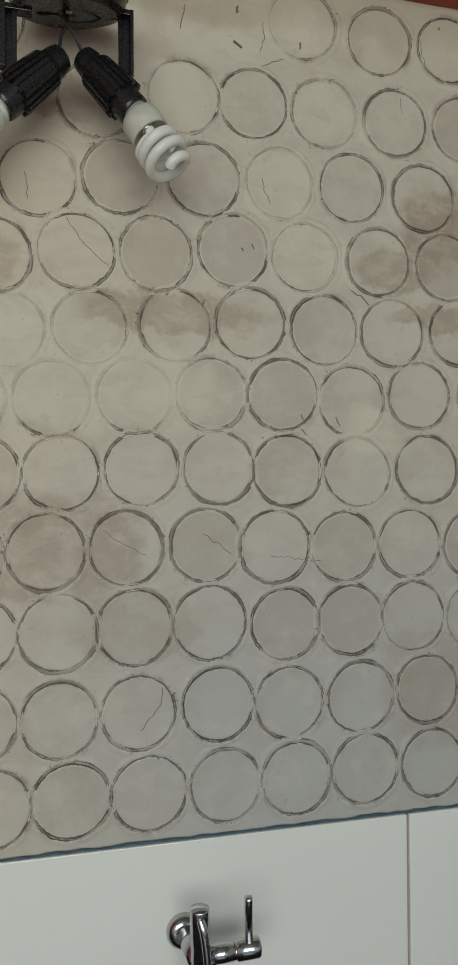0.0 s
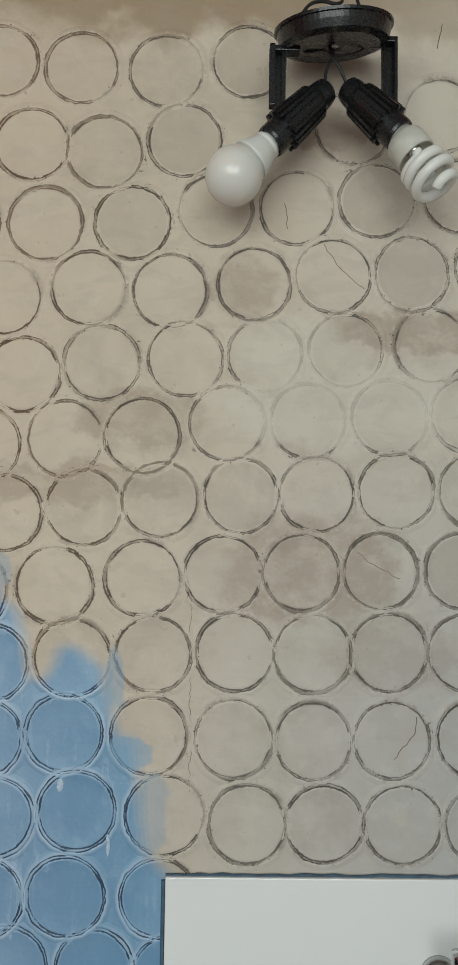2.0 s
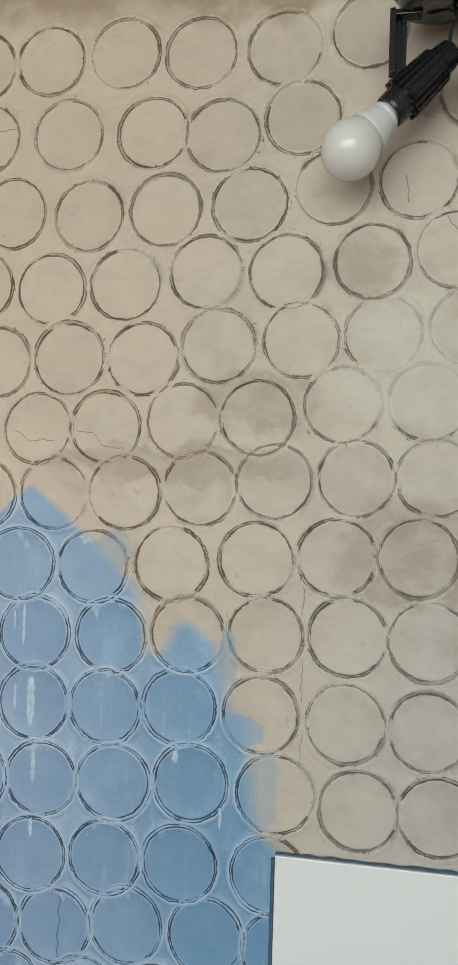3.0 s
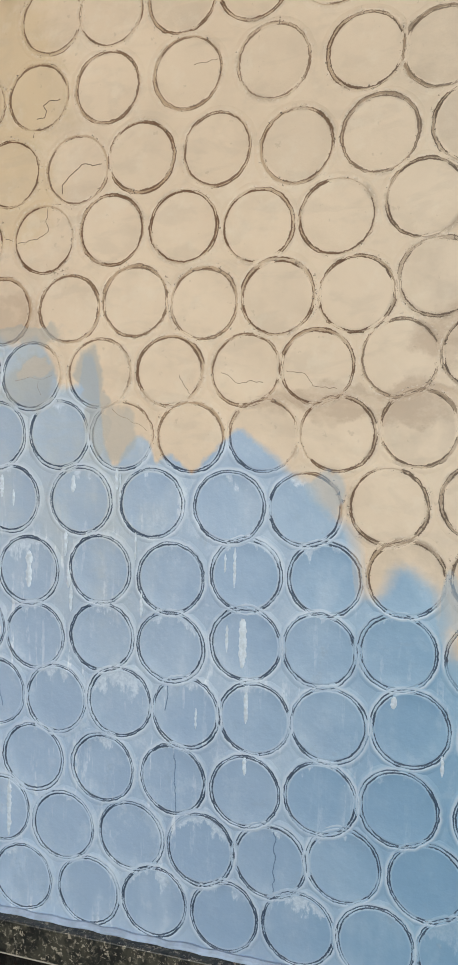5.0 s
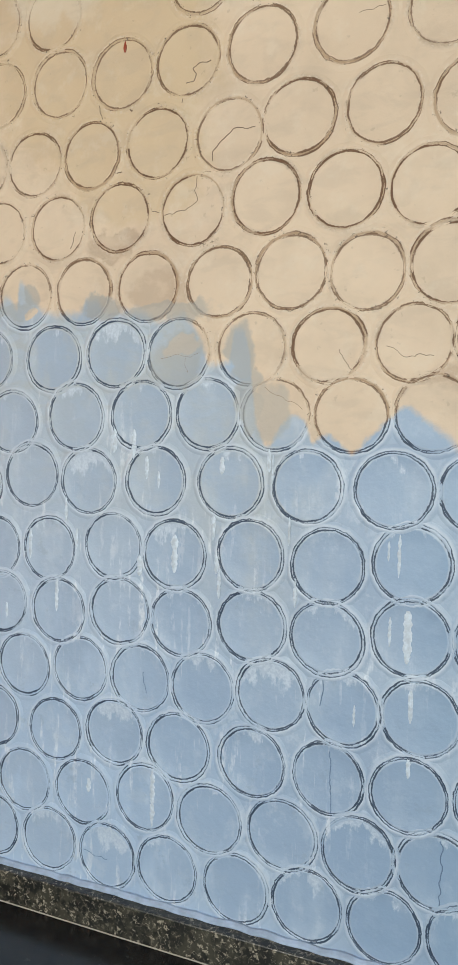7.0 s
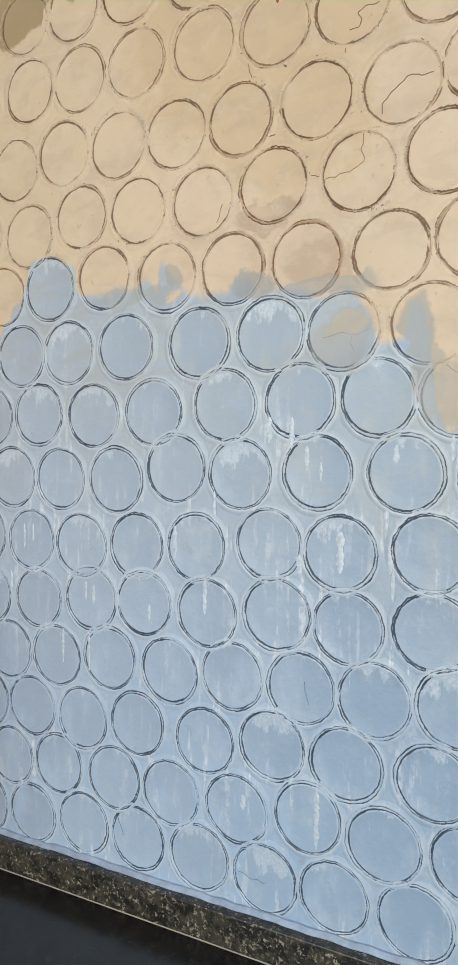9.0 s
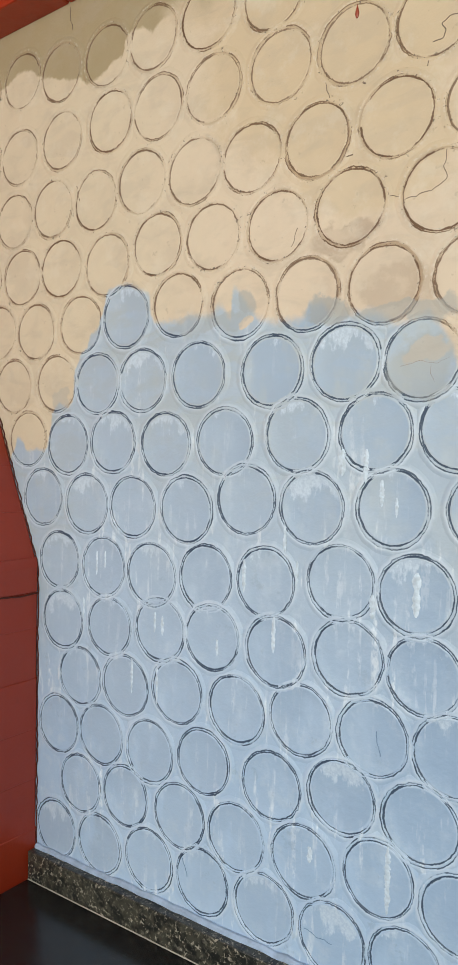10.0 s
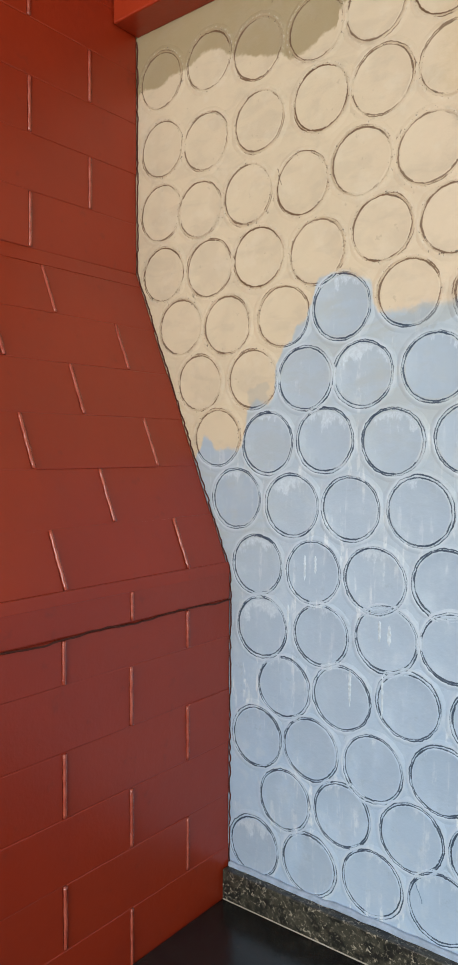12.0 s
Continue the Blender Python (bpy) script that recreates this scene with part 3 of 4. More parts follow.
def brick_mesh(length, height, depth=0.012, lean=0.0):
    bm = box(-depth, 0.0, -length / 2, length / 2, -height / 2, height / 2, bevel=0.0017, seg=2)
    for v in bm.verts:
        v.co.y += lean * v.co.z
        v.co.x += 0.0009 * noise.noise(v.co * 30)
    return bm


def brick_row(face_m, height, joint, lean, y_offset, lo=CH_Y0, hi=WALL_Y):
    """One course: face_m places a brick's middle at y = 0."""
    pitch = 0.2185
    y = y_offset - pitch * math.ceil((y_offset - lo) / pitch)
    while y < hi:
        a, b = max(y + joint / 2, lo + 0.002), min(y + pitch - joint / 2, hi - 0.0015)
        if b - a > 0.012:
            key = (round(b - a, 3), round(height, 3), lean)
            if key not in BRICKS:
                me_ob = part("brick", brick_mesh(b - a, height, lean=lean), M_RED)
                BRICKS[key] = me_ob.data
            else:
                me_ob = new("brick", BRICKS[key])
            me_ob.parent = chimney
            me_ob.matrix_parent_inverse = Matrix.Translation(chimney.location).inverted()
            m = Matrix.Translation((random.uniform(-0.0008, 0.0008), (a + b) / 2, 0)) @ face_m
            if a > lo + 0.02:
                run_key = round(height, 3)
                if run_key not in RUNS:
                    rows_ = int(height / 0.005)
                    spots = [(0.0001 + random.uniform(-0.0004, 0.0004), random.uniform(-0.0004, 0.0004), -height / 2 + 0.002 + (height - 0.004) * i / rows_) for i in range(rows_ + 1)]
                    RUNS[run_key] = tube(spots, 0.0027, 10, smooth_steps=1)
                    run_ob = part("paint_ridge", RUNS[run_key], M_RED_GLINT, smooth=True)
                    RUNS[run_key] = run_ob.data
                else:
                    run_ob = new("paint_ridge", RUNS[run_key])
                run_ob.parent = chimney
                run_ob.matrix_parent_inverse = Matrix.Translation(chimney.location).inverted()
                run_ob.matrix_basis = Matrix.Translation((0, a - joint / 2, 0)) @ face_m
            me_ob.matrix_basis = m @ pose(0, 0, 0, random.uniform(-0.2, 0.2), random.uniform(-0.25, 0.25), random.uniform(-0.2, 0.2))
        y += pitch


def mortar_bed(face_m):
    """The painted-over bed joint under a course."""
    sink = random.uniform(0.0004, 0.0013)
    ob = under(part("mortar_bed", box(-0.012, -sink, CH_Y0 + 0.001, CH_Y1 - 0.003, -0.0016, 0.0016), M_RED), chimney)
    ob.matrix_basis = face_m


BRICKS, RUNS = {}, {}
COURSE = 0.0808
# lower, upright part
z, k = 0.9395 - 3 * COURSE, 1
while z < 1.30:
    top = min(z + COURSE, 1.318)
    brick_row(Matrix.Translation((RED_LOW_X, 0, (z + top) / 2)), top - z + 0.0006, 0.0044, 0.0, 0.708 if k % 2 else 0.599)
    mortar_bed(Matrix.Translation((RED_LOW_X, 0, z)))
    z, k = z + COURSE, k + 1
brick_row(Matrix.Translation((RED_LOW_X, 0, 1.3405)), 0.0410, 0.0044, 0.0, 0.71)
# sloping shoulder
slope = math.atan2(RED_LOW_X - RED_TOP_X, BEND_TOP - BEND_LOW)
length = math.hypot(RED_LOW_X - RED_TOP_X, BEND_TOP - BEND_LOW)
for i in range(6):
    s = 0.015 + (i + 0.5) * 0.0786
    if s > length:
        break
    c = Matrix.Translation((RED_LOW_X - math.sin(slope) * s, 0, BEND_LOW + math.cos(slope) * s)) @ Matrix.Rotation(-slope, 4, "Y")
    mortar_bed(c @ Matrix.Translation((0, 0, -0.0393)))
    brick_row(c, 0.0792, 0.0044, 0.0, 0.608 if i % 2 == 0 else 0.714)
c = Matrix.Translation((RED_LOW_X - math.sin(slope) * 0.499, 0, BEND_LOW + math.cos(slope) * 0.499)) @ Matrix.Rotation(-slope, 4, "Y")
fill = under(part("mortar_bed", box(-0.012, -0.0004, CH_Y0 + 0.001, CH_Y1 - 0.003, -0.0115, 0.0125, bevel=0.001), M_RED), chimney)
fill.matrix_basis = c
under(part("mortar_bed", box(-0.012, 0.0, CH_Y0 + 0.001, CH_Y1 - 0.003, -0.0085, 0.0075, bevel=0.0008), M_RED), chimney).matrix_basis = (
    Matrix.Translation((RED_LOW_X - 0.0012, 0, BEND_LOW + 0.0075)) @ Matrix.Rotation(-slope / 2, 4, "Y"))
# upper, upright part
for i in range(9):
    z = BEND_TOP + (i + 0.5) * 0.0805
    mortar_bed(Matrix.Translation((RED_TOP_X, 0, z - 0.04025)))
    brick_row(Matrix.Translation((RED_TOP_X, 0, z)), 0.0811, 0.0044, 0.0, 0.702 if i % 2 == 0 else 0.594)

# the open joint between base and hood, and the ragged black seam where red paint meets the plaster
joint = [(RED_LOW_X + random.uniform(0.0, 0.0007), 0.12 + 0.0103 * i, 1.3185 + 0.0016 * math.sin(i * 0.4) + random.uniform(-0.0010, 0.0010)) for i in range(78)]
under(part("open_joint", tube(joint, 0.0013, 8, smooth_steps=2), M_GAP, label="dark open mortar joint"), chimney)
seam, zz = [], 0.90
while zz < BEAM_Z - 0.004:
    fx = RED_LOW_X if zz < BEND_LOW else RED_TOP_X if zz > BEND_TOP else RED_LOW_X + (RED_TOP_X - RED_LOW_X) * (zz - BEND_LOW) / (BEND_TOP - BEND_LOW)
    seam.append((fx + 0.0012 + random.uniform(-0.0016, 0.0016), WALL_Y - 0.0006, zz))
    zz += random.uniform(0.003, 0.011)
under(part("paint_seam", tube(seam, 0.0012, 6, smooth_steps=1), M_GAP, label="ragged dark seam against the plaster"), chimney)

# ---------------------------------------------------------------- counter
counter = thing("countertop", "polished black granite countertop", "countertop", at=(-0.4, 0.62, 0.0))


def sloped_box(x0, x1, y0, y1, z0, z1, fall, bevel):
    bm = box(x0, x1, y0, y1, z0, z1, bevel=bevel)
    for v in bm.verts:
        v.co.z += fall * (v.co.x + 0.42)
    return bm


FALL = 0.026
under(part("slab", sloped_box(RED_LOW_X + 0.002, 1.6, 0.34, WALL_Y - 0.006, 0.853, 0.889, FALL, 0.002), M_COUNTER), counter)
under(part("cabinet_front", box(-1.34, 1.58, 0.40, 0.43, 0.02, 0.82, bevel=0.002), M_PLAIN, label="pale panel below the counter"), counter)
under(part("cabinet_side", box(1.55, 1.58, 0.44, 0.90, 0.02, 0.82, bevel=0.002), M_PLAIN), counter)
splash = thing("granite_upstand", "black speckled granite upstand strip on the countertop", "upstand", at=(-0.8, 0.9, 0.889))
under(part("strip", sloped_box(RED_LOW_X + 0.002, -0.146, WALL_Y - 0.019, WALL_Y - 0.001, 0.8885, 0.934, FALL, 0.0015), M_GRANITE), splash)

lip = [(RED_LOW_X + 0.004 + 0.0152 * i, WALL_Y - 0.0022, 0.9365 + FALL * (RED_LOW_X + 0.0152 * i + 0.42) + random.uniform(-0.0012, 0.0016)) for i in range(80)]
under(part("paint_lip", tube(lip, 0.0050, 8, smooth_steps=2), M_LIP, label="blue paint lip along the top of the granite"), splash)

line = [(RED_LOW_X + 0.004 + 0.0152 * i, WALL_Y - 0.0195, 0.8893 + FALL * (RED_LOW_X + 0.0152 * i + 0.42)) for i in range(80)]
under(part("sealant_line", tube(line, 0.0009, 6, smooth_steps=2), M_SEAL, label="thin pale sealant line"), splash)

# ---------------------------------------------------------------- white tiles
tiles = tagged(part("tile_backing", box(-0.139, 1.62, WALL_Y - 0.004, WALL_Y + 0.002, 0.86, 1.174), M_GROUT),
               "brown grout bed behind the white wall tiles", "wall tiles", kind="structure")
for i in range(3):
    x0 = -0.141 + i * 0.5885
    ob = part("tile", box(x0, x0 + 0.585, WALL_Y - 0.0085, WALL_Y - 0.001, 0.888, 1.176, bevel=0.0012), M_TILE, tiles)

bead = [(-0.141 + 0.0125 * i, WALL_Y - 0.0035, 1.1770 + random.uniform(-0.0009, 0.0012)) for i in range(142)]
part("paint_bead", tube(bead, 0.0016, 8, smooth_steps=2), M_BEAD, tiles, "dark blue paint line along the top of the tiles")
bead = [(-0.1435, WALL_Y - 0.003, 0.93 + 0.012 * i + random.uniform(-0.002, 0.002)) for i in range(21)]
part("paint_bead", tube(bead, 0.0024, 8, smooth_steps=2), M_BEAD, tiles, "dark blue paint line down the side of the tiles")

# ---------------------------------------------------------------- tap
tap = thing("wall_tap", "chrome wall-mounted kitchen tap with a lever handle", "tap", at=(0.163, 0.9, 1.078))
TY = 0.842
under(part("escutcheon", lathe([(0.0200, 0.0), (0.0200, 0.004), (0.0175, 0.009), (0.0125, 0.0125), (0.0108, 0.0125)], m=along((0.1605, WALL_Y - 0.0085, 1.0755), (0.1605, 0.8, 1.0755))), M_CHROME, smooth=True), tap)
under(part("inlet_pipe", lathe([(0.0105, 0), (0.0105, 0.06)], 32, m=along((0.1605, WALL_Y - 0.01, 1.0755), (0.166, TY, 1.074))), M_CHROME, smooth=True), tap)
under(part("body", lathe([(0.0, -0.034), (0.0095, -0.033), (0.0100, -0.03), (0.0100, 0.022), (0.0107, 0.023), (0.0107, 0.056), (0.0102, 0.0585), (0.0, 0.0590)], 40, m=Matrix.Translation((0.1665, TY, 1.074))), M_CHROME, smooth=True), tap)
under(part("spout", tube([(0.1655, TY - 0.008, 1.124), (0.168, TY - 0.0125, 1.114), (0.1705, TY - 0.0135, 1.095), (0.1725, TY - 0.0135, 1.072), (0.173, TY - 0.012, 1.045)], 0.0046, 16), M_CHROME, smooth=True), tap)
valve = under(part("valve", lathe([(0.0, 0.0), (0.0102, 0.001), (0.0102, 0.028), (0.0092, 0.0285), (0.0092, 0.0305), (0.0112, 0.031), (0.0112, 0.055), (0.0102, 0.0575), (0.0, 0.058)], 40, m=along((0.1755, TY, 1.081), (0.3, TY, 1.083))), M_CHROME, smooth=True), tap)
under(part("lever", lathe([(0.0, 0.0), (0.0042, 0.0005), (0.0046, 0.05), (0.0044, 0.0535), (0.0, 0.0545)], 24, m=along((0.2205, TY - 0.003, 1.086), (0.2195, TY - 0.005, 1.146))), M_CHROME, smooth=True), tap)

# ---------------------------------------------------------------- twin lamp holder
LC = Vector((0.029, 0.843, 2.0912))
lamp = thing("twin_lamp_holder", "black plastic twin lamp holder hanging from wires", "lamp", at=tuple(LC))
TILT = pose(*LC, 16, -4, 0)
under(part("base_plate", lathe([(0.0, -0.006), (0.006, -0.006), (0.010, -0.008), (0.050, -0.008), (0.0590, -0.005), (0.0608, 0.003), (0.0615, 0.0085), (0.0640, 0.0090), (0.0640, 0.0120), (0.058, 0.0125), (0.056, 0.008), (0.0, 0.007)], 64, m=TILT), M_BLACK, smooth=False), lamp)
under(part("screw", lathe([(0.0, -0.0095), (0.003, -0.009), (0.0035, -0.0075), (0.0035, -0.006)], 16, m=TILT @ Matrix.Translation((0.0, -0.006, 0))), M_STEEL), lamp)


def bracket(side, z0, z1):
    """A channel-shaped arm, turned in at the top to meet the plate."""
    bm = bmesh.new()
    x = LC.x + side * 0.0605
    add_box(bm, x - 0.0078, x + 0.0078, 0.846, 0.8495, z0, z1, bevel=0.001)
    add_box(bm, x + side * 0.0040, x + side * 0.0078, 0.8355, 0.847, z0, z1, bevel=0.001)
    add_box(bm, x - side * 0.0078, x - side * 0.0052, 0.8385, 0.847, z0, z1 - 0.004, bevel=0.0008)
    add_box(bm, min(x + side * 0.0075, x - side * 0.024), max(x + side * 0.0075, x - side * 0.024), 0.836, 0.8495, z1 - 0.006, z1, bevel=0.001)
    return under(part("bracket", bm, M_BLACK), lamp)


def socket(top, bottom):
    m = along(top, bottom)
    n = (Vector(bottom) - Vector(top)).length
    body = under(part("socket", lathe([(0.0, 0.0), (0.0100, 0.0), (0.0135, 0.003), (0.0150, 0.010), (0.0158, 0.018), (0.0180, 0.024), (0.0200, n - 0.022),
                 (0.0180, n - 0.020), (0.0178, n - 0.003), (0.0170, n), (0.0145, n), (0.0145, n - 0.01), (0.0, n - 0.01)], 48, m=m), M_BLACK, smooth=False), lamp)
    count = 20
    for i in range(count):
        a = 2 * math.pi * i / count
        q = m @ Matrix.Rotation(a, 4, "Z")
        bm = bmesh.new()
        bottom_z, top_z = 0.020, n - (0.017 if i % 2 else 0.0195)
        low = [(0.0150, bottom_z), (0.0198, bottom_z + 0.004), (0.0232, top_z), (0.0150, top_z)]
        faces = []
        for y in (-0.0017, 0.0017):
            faces.append([bm.verts.new(q @ Vector((r_, y, h_))) for r_, h_ in low])
        bm.faces.new(faces[0])
        bm.faces.new(faces[1][::-1])
        for k in range(4):
            e = (k + 1) % 4
            bm.faces.new((faces[0][k], faces[1][k], faces[1][e], faces[0][e]))
        rib = part("rib", bm, M_BLACK)
        rib.parent = body
    return body


bracket(-1, 2.016, 2.081)
bracket(1, 2.020, 2.093)
SL0, SL1 = Vector((0.0240, 0.846, 2.0390)), Vector((-0.0390, 0.839, 1.9740))
SR0, SR1 = Vector((0.0440, 0.850, 2.0430)), Vector((0.0975, 0.828, 1.9785))
socket(SL0, SL1)
socket(SR0, SR1)
under(part("wire", tube([(0.027, 0.845, 2.088), (0.029, 0.846, 2.075), (0.022, 0.847, 2.06), SL0 + Vector((-0.004, 0, -0.004))], 0.0018), M_WIRE), lamp)
under(part("wire", tube([(0.025, 0.843, 2.088), (0.026, 0.842, 2.074), (0.036, 0.843, 2.06), SR0 + Vector((0.004, 0, -0.004))], 0.0018), M_WIRE), lamp)
under(part("wire", tube([(-0.012, 0.85, 2.09), (0.0, 0.85, 2.082), (0.018, 0.848, 2.083), (0.030, 0.847, 2.076)], 0.0011), M_WIRE), lamp)
under(part("wire", tube([(0.07, 0.85, 2.094), (0.058, 0.85, 2.084), (0.04, 0.848, 2.078), (0.028, 0.847, 2.077)], 0.0011), M_WIRE), lamp)
under(part("supply_wire", tube([(-0.006, 0.846, 2.108), (-0.006, 0.848, 2.121), (0.004, 0.85, 2.136), (0.018, 0.853, 2.142), (0.034, 0.855, 2.141), (0.040, 0.858, 2.150), (0.024, 0.862, 2.18), (0.020, 0.88, 2.216)], 0.0019), M_WIRE), lamp)
under(part("supply_wire", tube([(0.064, 0.846, 2.112), (0.062, 0.848, 2.126), (0.056, 0.851, 2.142), (0.058, 0.856, 2.160), (0.066, 0.87, 2.19), (0.066, 0.885, 2.216)], 0.0017), M_WIRE), lamp)


d = (SL1 - SL0).normalized()
m = along(SL1 + d * 0.002, SL1 + d)
led = thing("led_bulb", "unlit white LED bulb with a round opal globe", "light bulb", at=tuple(SL1))
under(part("collar", lathe([(0.0, -0.008), (0.0130, -0.008), (0.0130, 0.0), (0.0155, 0.0008), (0.0160, 0.004), (0.0152, 0.0052), (0.0165, 0.0065), (0.0190, 0.0145), (0.0226, 0.0235), (0.0238, 0.0270), (0.0230, 0.0280), (0.0, 0.0280)], 48, m=m), M_COLLAR, smooth=True), led)
globe = [(0.0, 0.0835)] + [(0.0308 * math.sin(math.pi * i / 24), 0.0527 + 0.0308 * math.cos(math.pi * i / 24)) for i in range(1, 18)] + [(0.0224, 0.0283)]
under(part("globe", lathe(globe[::-1], 56, m=m), M_OPAL, smooth=True), led)

d = ((SR1 - SR0).normalized() + Vector((-0.13, 0.0, -0.09))).normalized()
m = along(SR1 + d * 0.0045, SR1 + d)
cfl = thing("spiral_bulb", "unlit white spiral fluorescent bulb with a grimy base", "light bulb", at=tuple(SR1))
under(part("ballast", lathe([(0.0, -0.008), (0.014, -0.008), (0.014, 0.0), (0.0178, 0.001), (0.0205, 0.005), (0.0212, 0.010), (0.0212, 0.0265), (0.0195, 0.0280), (0.0180, 0.0255), (0.0, 0.0250)], 48, m=m), M_DIRTY, smooth=True), cfl)
pts = [m @ Vector((0.0125, 0.0, 0.020)), m @ Vector((0.0135, 0.0, 0.031))]
turns = 2.55
for i in range(41):
    f = i / 40
    a = 2 * math.pi * turns * f
    rr = 0.0140 + 0.0072 * min(1.0, f * 6)
    if f > 0.75:
        rr -= 0.0125 * ((f - 0.75) / 0.25) ** 1.3
    pts.append(m @ Vector((rr * math.cos(a), rr * math.sin(a), 0.037 + 0.036 * f)))
under(part("glass_tube", tube(pts, 0.0056, 14, smooth_steps=4), M_GLASS, smooth=True), cfl)
pts = [m @ Vector((-0.0125, 0.002, 0.020)), m @ Vector((-0.0135, 0.002, 0.031))]
for i in range(15):
    f = i / 14
    a = math.pi + 2 * math.pi * 0.55 * f
    rr = 0.0140 + 0.0068 * min(1.0, f * 3)
    pts.append(m @ Vector((rr * math.cos(a), rr * math.sin(a), 0.037 + 0.008 * f)))
under(part("glass_tube", tube(pts, 0.0054, 14, smooth_steps=4), M_GLASS, smooth=True), cfl)
for sx in (0.0128, -0.0128):
    under(part("tube_cap", lathe([(0.0, 0.0), (0.0068, 0.0), (0.0068, 0.004), (0.0060, 0.005), (0.0, 0.005)], 20, m=m @ Matrix.Translation((sx, 0.001, 0.0255))), M_STEEL, smooth=True), cfl)

# ---------------------------------------------------------------- stamped rings
RING_R = 0.0416


def ring_mesh(seed, style="plain"):
    """A pressed disc: a line where the tin's rim cut in, a crescent band where it slid, an outer line and a raised lip."""
    bm = bmesh.new()
    layers = [bm.verts.layers.float.new(key) for key in ("du", "dv", "ink_in", "ink_out", "band", "rim")]
    seg = 80
    turn, slip, wide = random.uniform(0, 6.28), random.uniform(0.0005, 0.0020), random.uniform(0.0018, 0.0034)
    gap_at, gap = random.uniform(0, 6.28), random.choice((0.0, 0.0, 0.0, 0.35, 0.7))
    deep = random.uniform(0.7, 1.25)
    ink, band_mark = 1.0, 1.0
    if style == "faint":
        ink, band_mark, deep = random.uniform(0.6, 0.85), 0.55, 0.55
    elif style == "wide":
        wide, slip, band_mark, gap = random.uniform(0.0026, 0.0036), random.uniform(0.0008, 0.0018), 1.0, 0.0
    elif style == "bold":
        band_mark, gap = random.uniform(0.5, 0.8), random.choice((0.0, 0.0, 0.0, 0.4))
    else:
        band_mark = random.uniform(0.55, 0.9)
    rows = [[] for _ in range(13)]
    centre = bm.verts.new((0, 0, 0.0005))
    centre[layers[0]] = centre[layers[1]] = -1000 * RING_R
    for i in range(seg):
        a = 2 * math.pi * i / seg
        c, s = math.cos(a), math.sin(a)
        wob = 0.0005 * noise.noise((c * 1.1 + seed * 5, s * 1.1, 0.3)) + 0.00055 * noise.noise((c * 6 + seed * 3, s * 6, 1.7)) + 0.0003 * noise.noise((c * 19, s * 19 + seed, 2.7))
        ri = RING_R + wob
        w = max(0.0005, wide + slip * math.cos(a - turn) + 0.0010 * noise.noise((c * 4, s * 4 + seed, 4.0)))
        ro = ri + w
        inner = max(0.0, min(1.0, 0.80 + 1.1 * noise.noise((c * 1.3 + seed, s * 1.3, 9.0))))
        outer = max(0.0, min(1.0, 0.40 + 1.5 * noise.noise((c * 0.9, s * 0.9 + seed * 7, 5.0))))
        if abs((a - gap_at + math.pi) % (2 * math.pi) - math.pi) < gap:
            inner, outer = inner * 0.1, outer * 0.1
        # bold rings get more dark on the left, painting in the grooves' shaded side
        if style == "bold":
            inner, outer = max(0.12, min(1.0, inner - 0.10 - 0.5 * c)), max(0.0, outer - 0.3)
        rough = 0.25 * noise.noise((c * 11, s * 11, seed))
        half = max(0.0003, 0.00066 + 0.00065 * noise.noise((c * 9 + seed, s * 9, 7.0)))
        lip = 0.9 + 0.5 * noise.noise((c * 2, s * 2 + seed, 6.0)) + rough
        out = max(ro, ri + 2 * half + 0.0009)
        spec = [
            (RING_R * 0.45, 0.5, 0, 0), (RING_R - 0.0030, 0.5, 0, 0), (ri - half - 0.0009, 0.75 + 0.3 * inner, 0, 0.3),
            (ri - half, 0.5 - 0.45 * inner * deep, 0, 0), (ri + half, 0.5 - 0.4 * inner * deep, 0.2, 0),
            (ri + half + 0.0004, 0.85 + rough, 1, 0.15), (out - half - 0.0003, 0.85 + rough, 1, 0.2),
            (out - half, 0.65 - 0.55 * outer * deep, 0.4, 0), (out + half, 0.65 - 0.5 * outer * deep, 0, 0),
            (out + half + 0.0008, lip, 0, 1), (out + 0.0030, lip * 0.75, 0, 0.55), (out + 0.0052, 0.28, 0, 0), (out + 0.0088, -0.7, 0, 0),
        ]
        for row, (rad, h, b, m_) in zip(rows, spec):
            v = bm.verts.new((rad * c, rad * s, h * 0.0010))
            for layer, value in zip(layers, (1000 * (rad - ri), 1000 * (rad - out), inner * ink, outer * ink, b * band_mark, m_)):
                v[layer] = value
            row.append(v)
    for i in range(seg):
        j = (i + 1) % seg
        bm.faces.new((centre, rows[0][i], rows[0][j]))
        for a, b in zip(rows, rows[1:]):
            bm.faces.new((a[i], b[i], b[j], a[j]))
    me = bpy.data.meshes.new("stamped_ring")
    bm.to_mesh(me)
    bm.free()
    me.polygons.foreach_set("use_smooth", [True] * len(me.polygons))
    me.materials.append(M_RING)
    return me


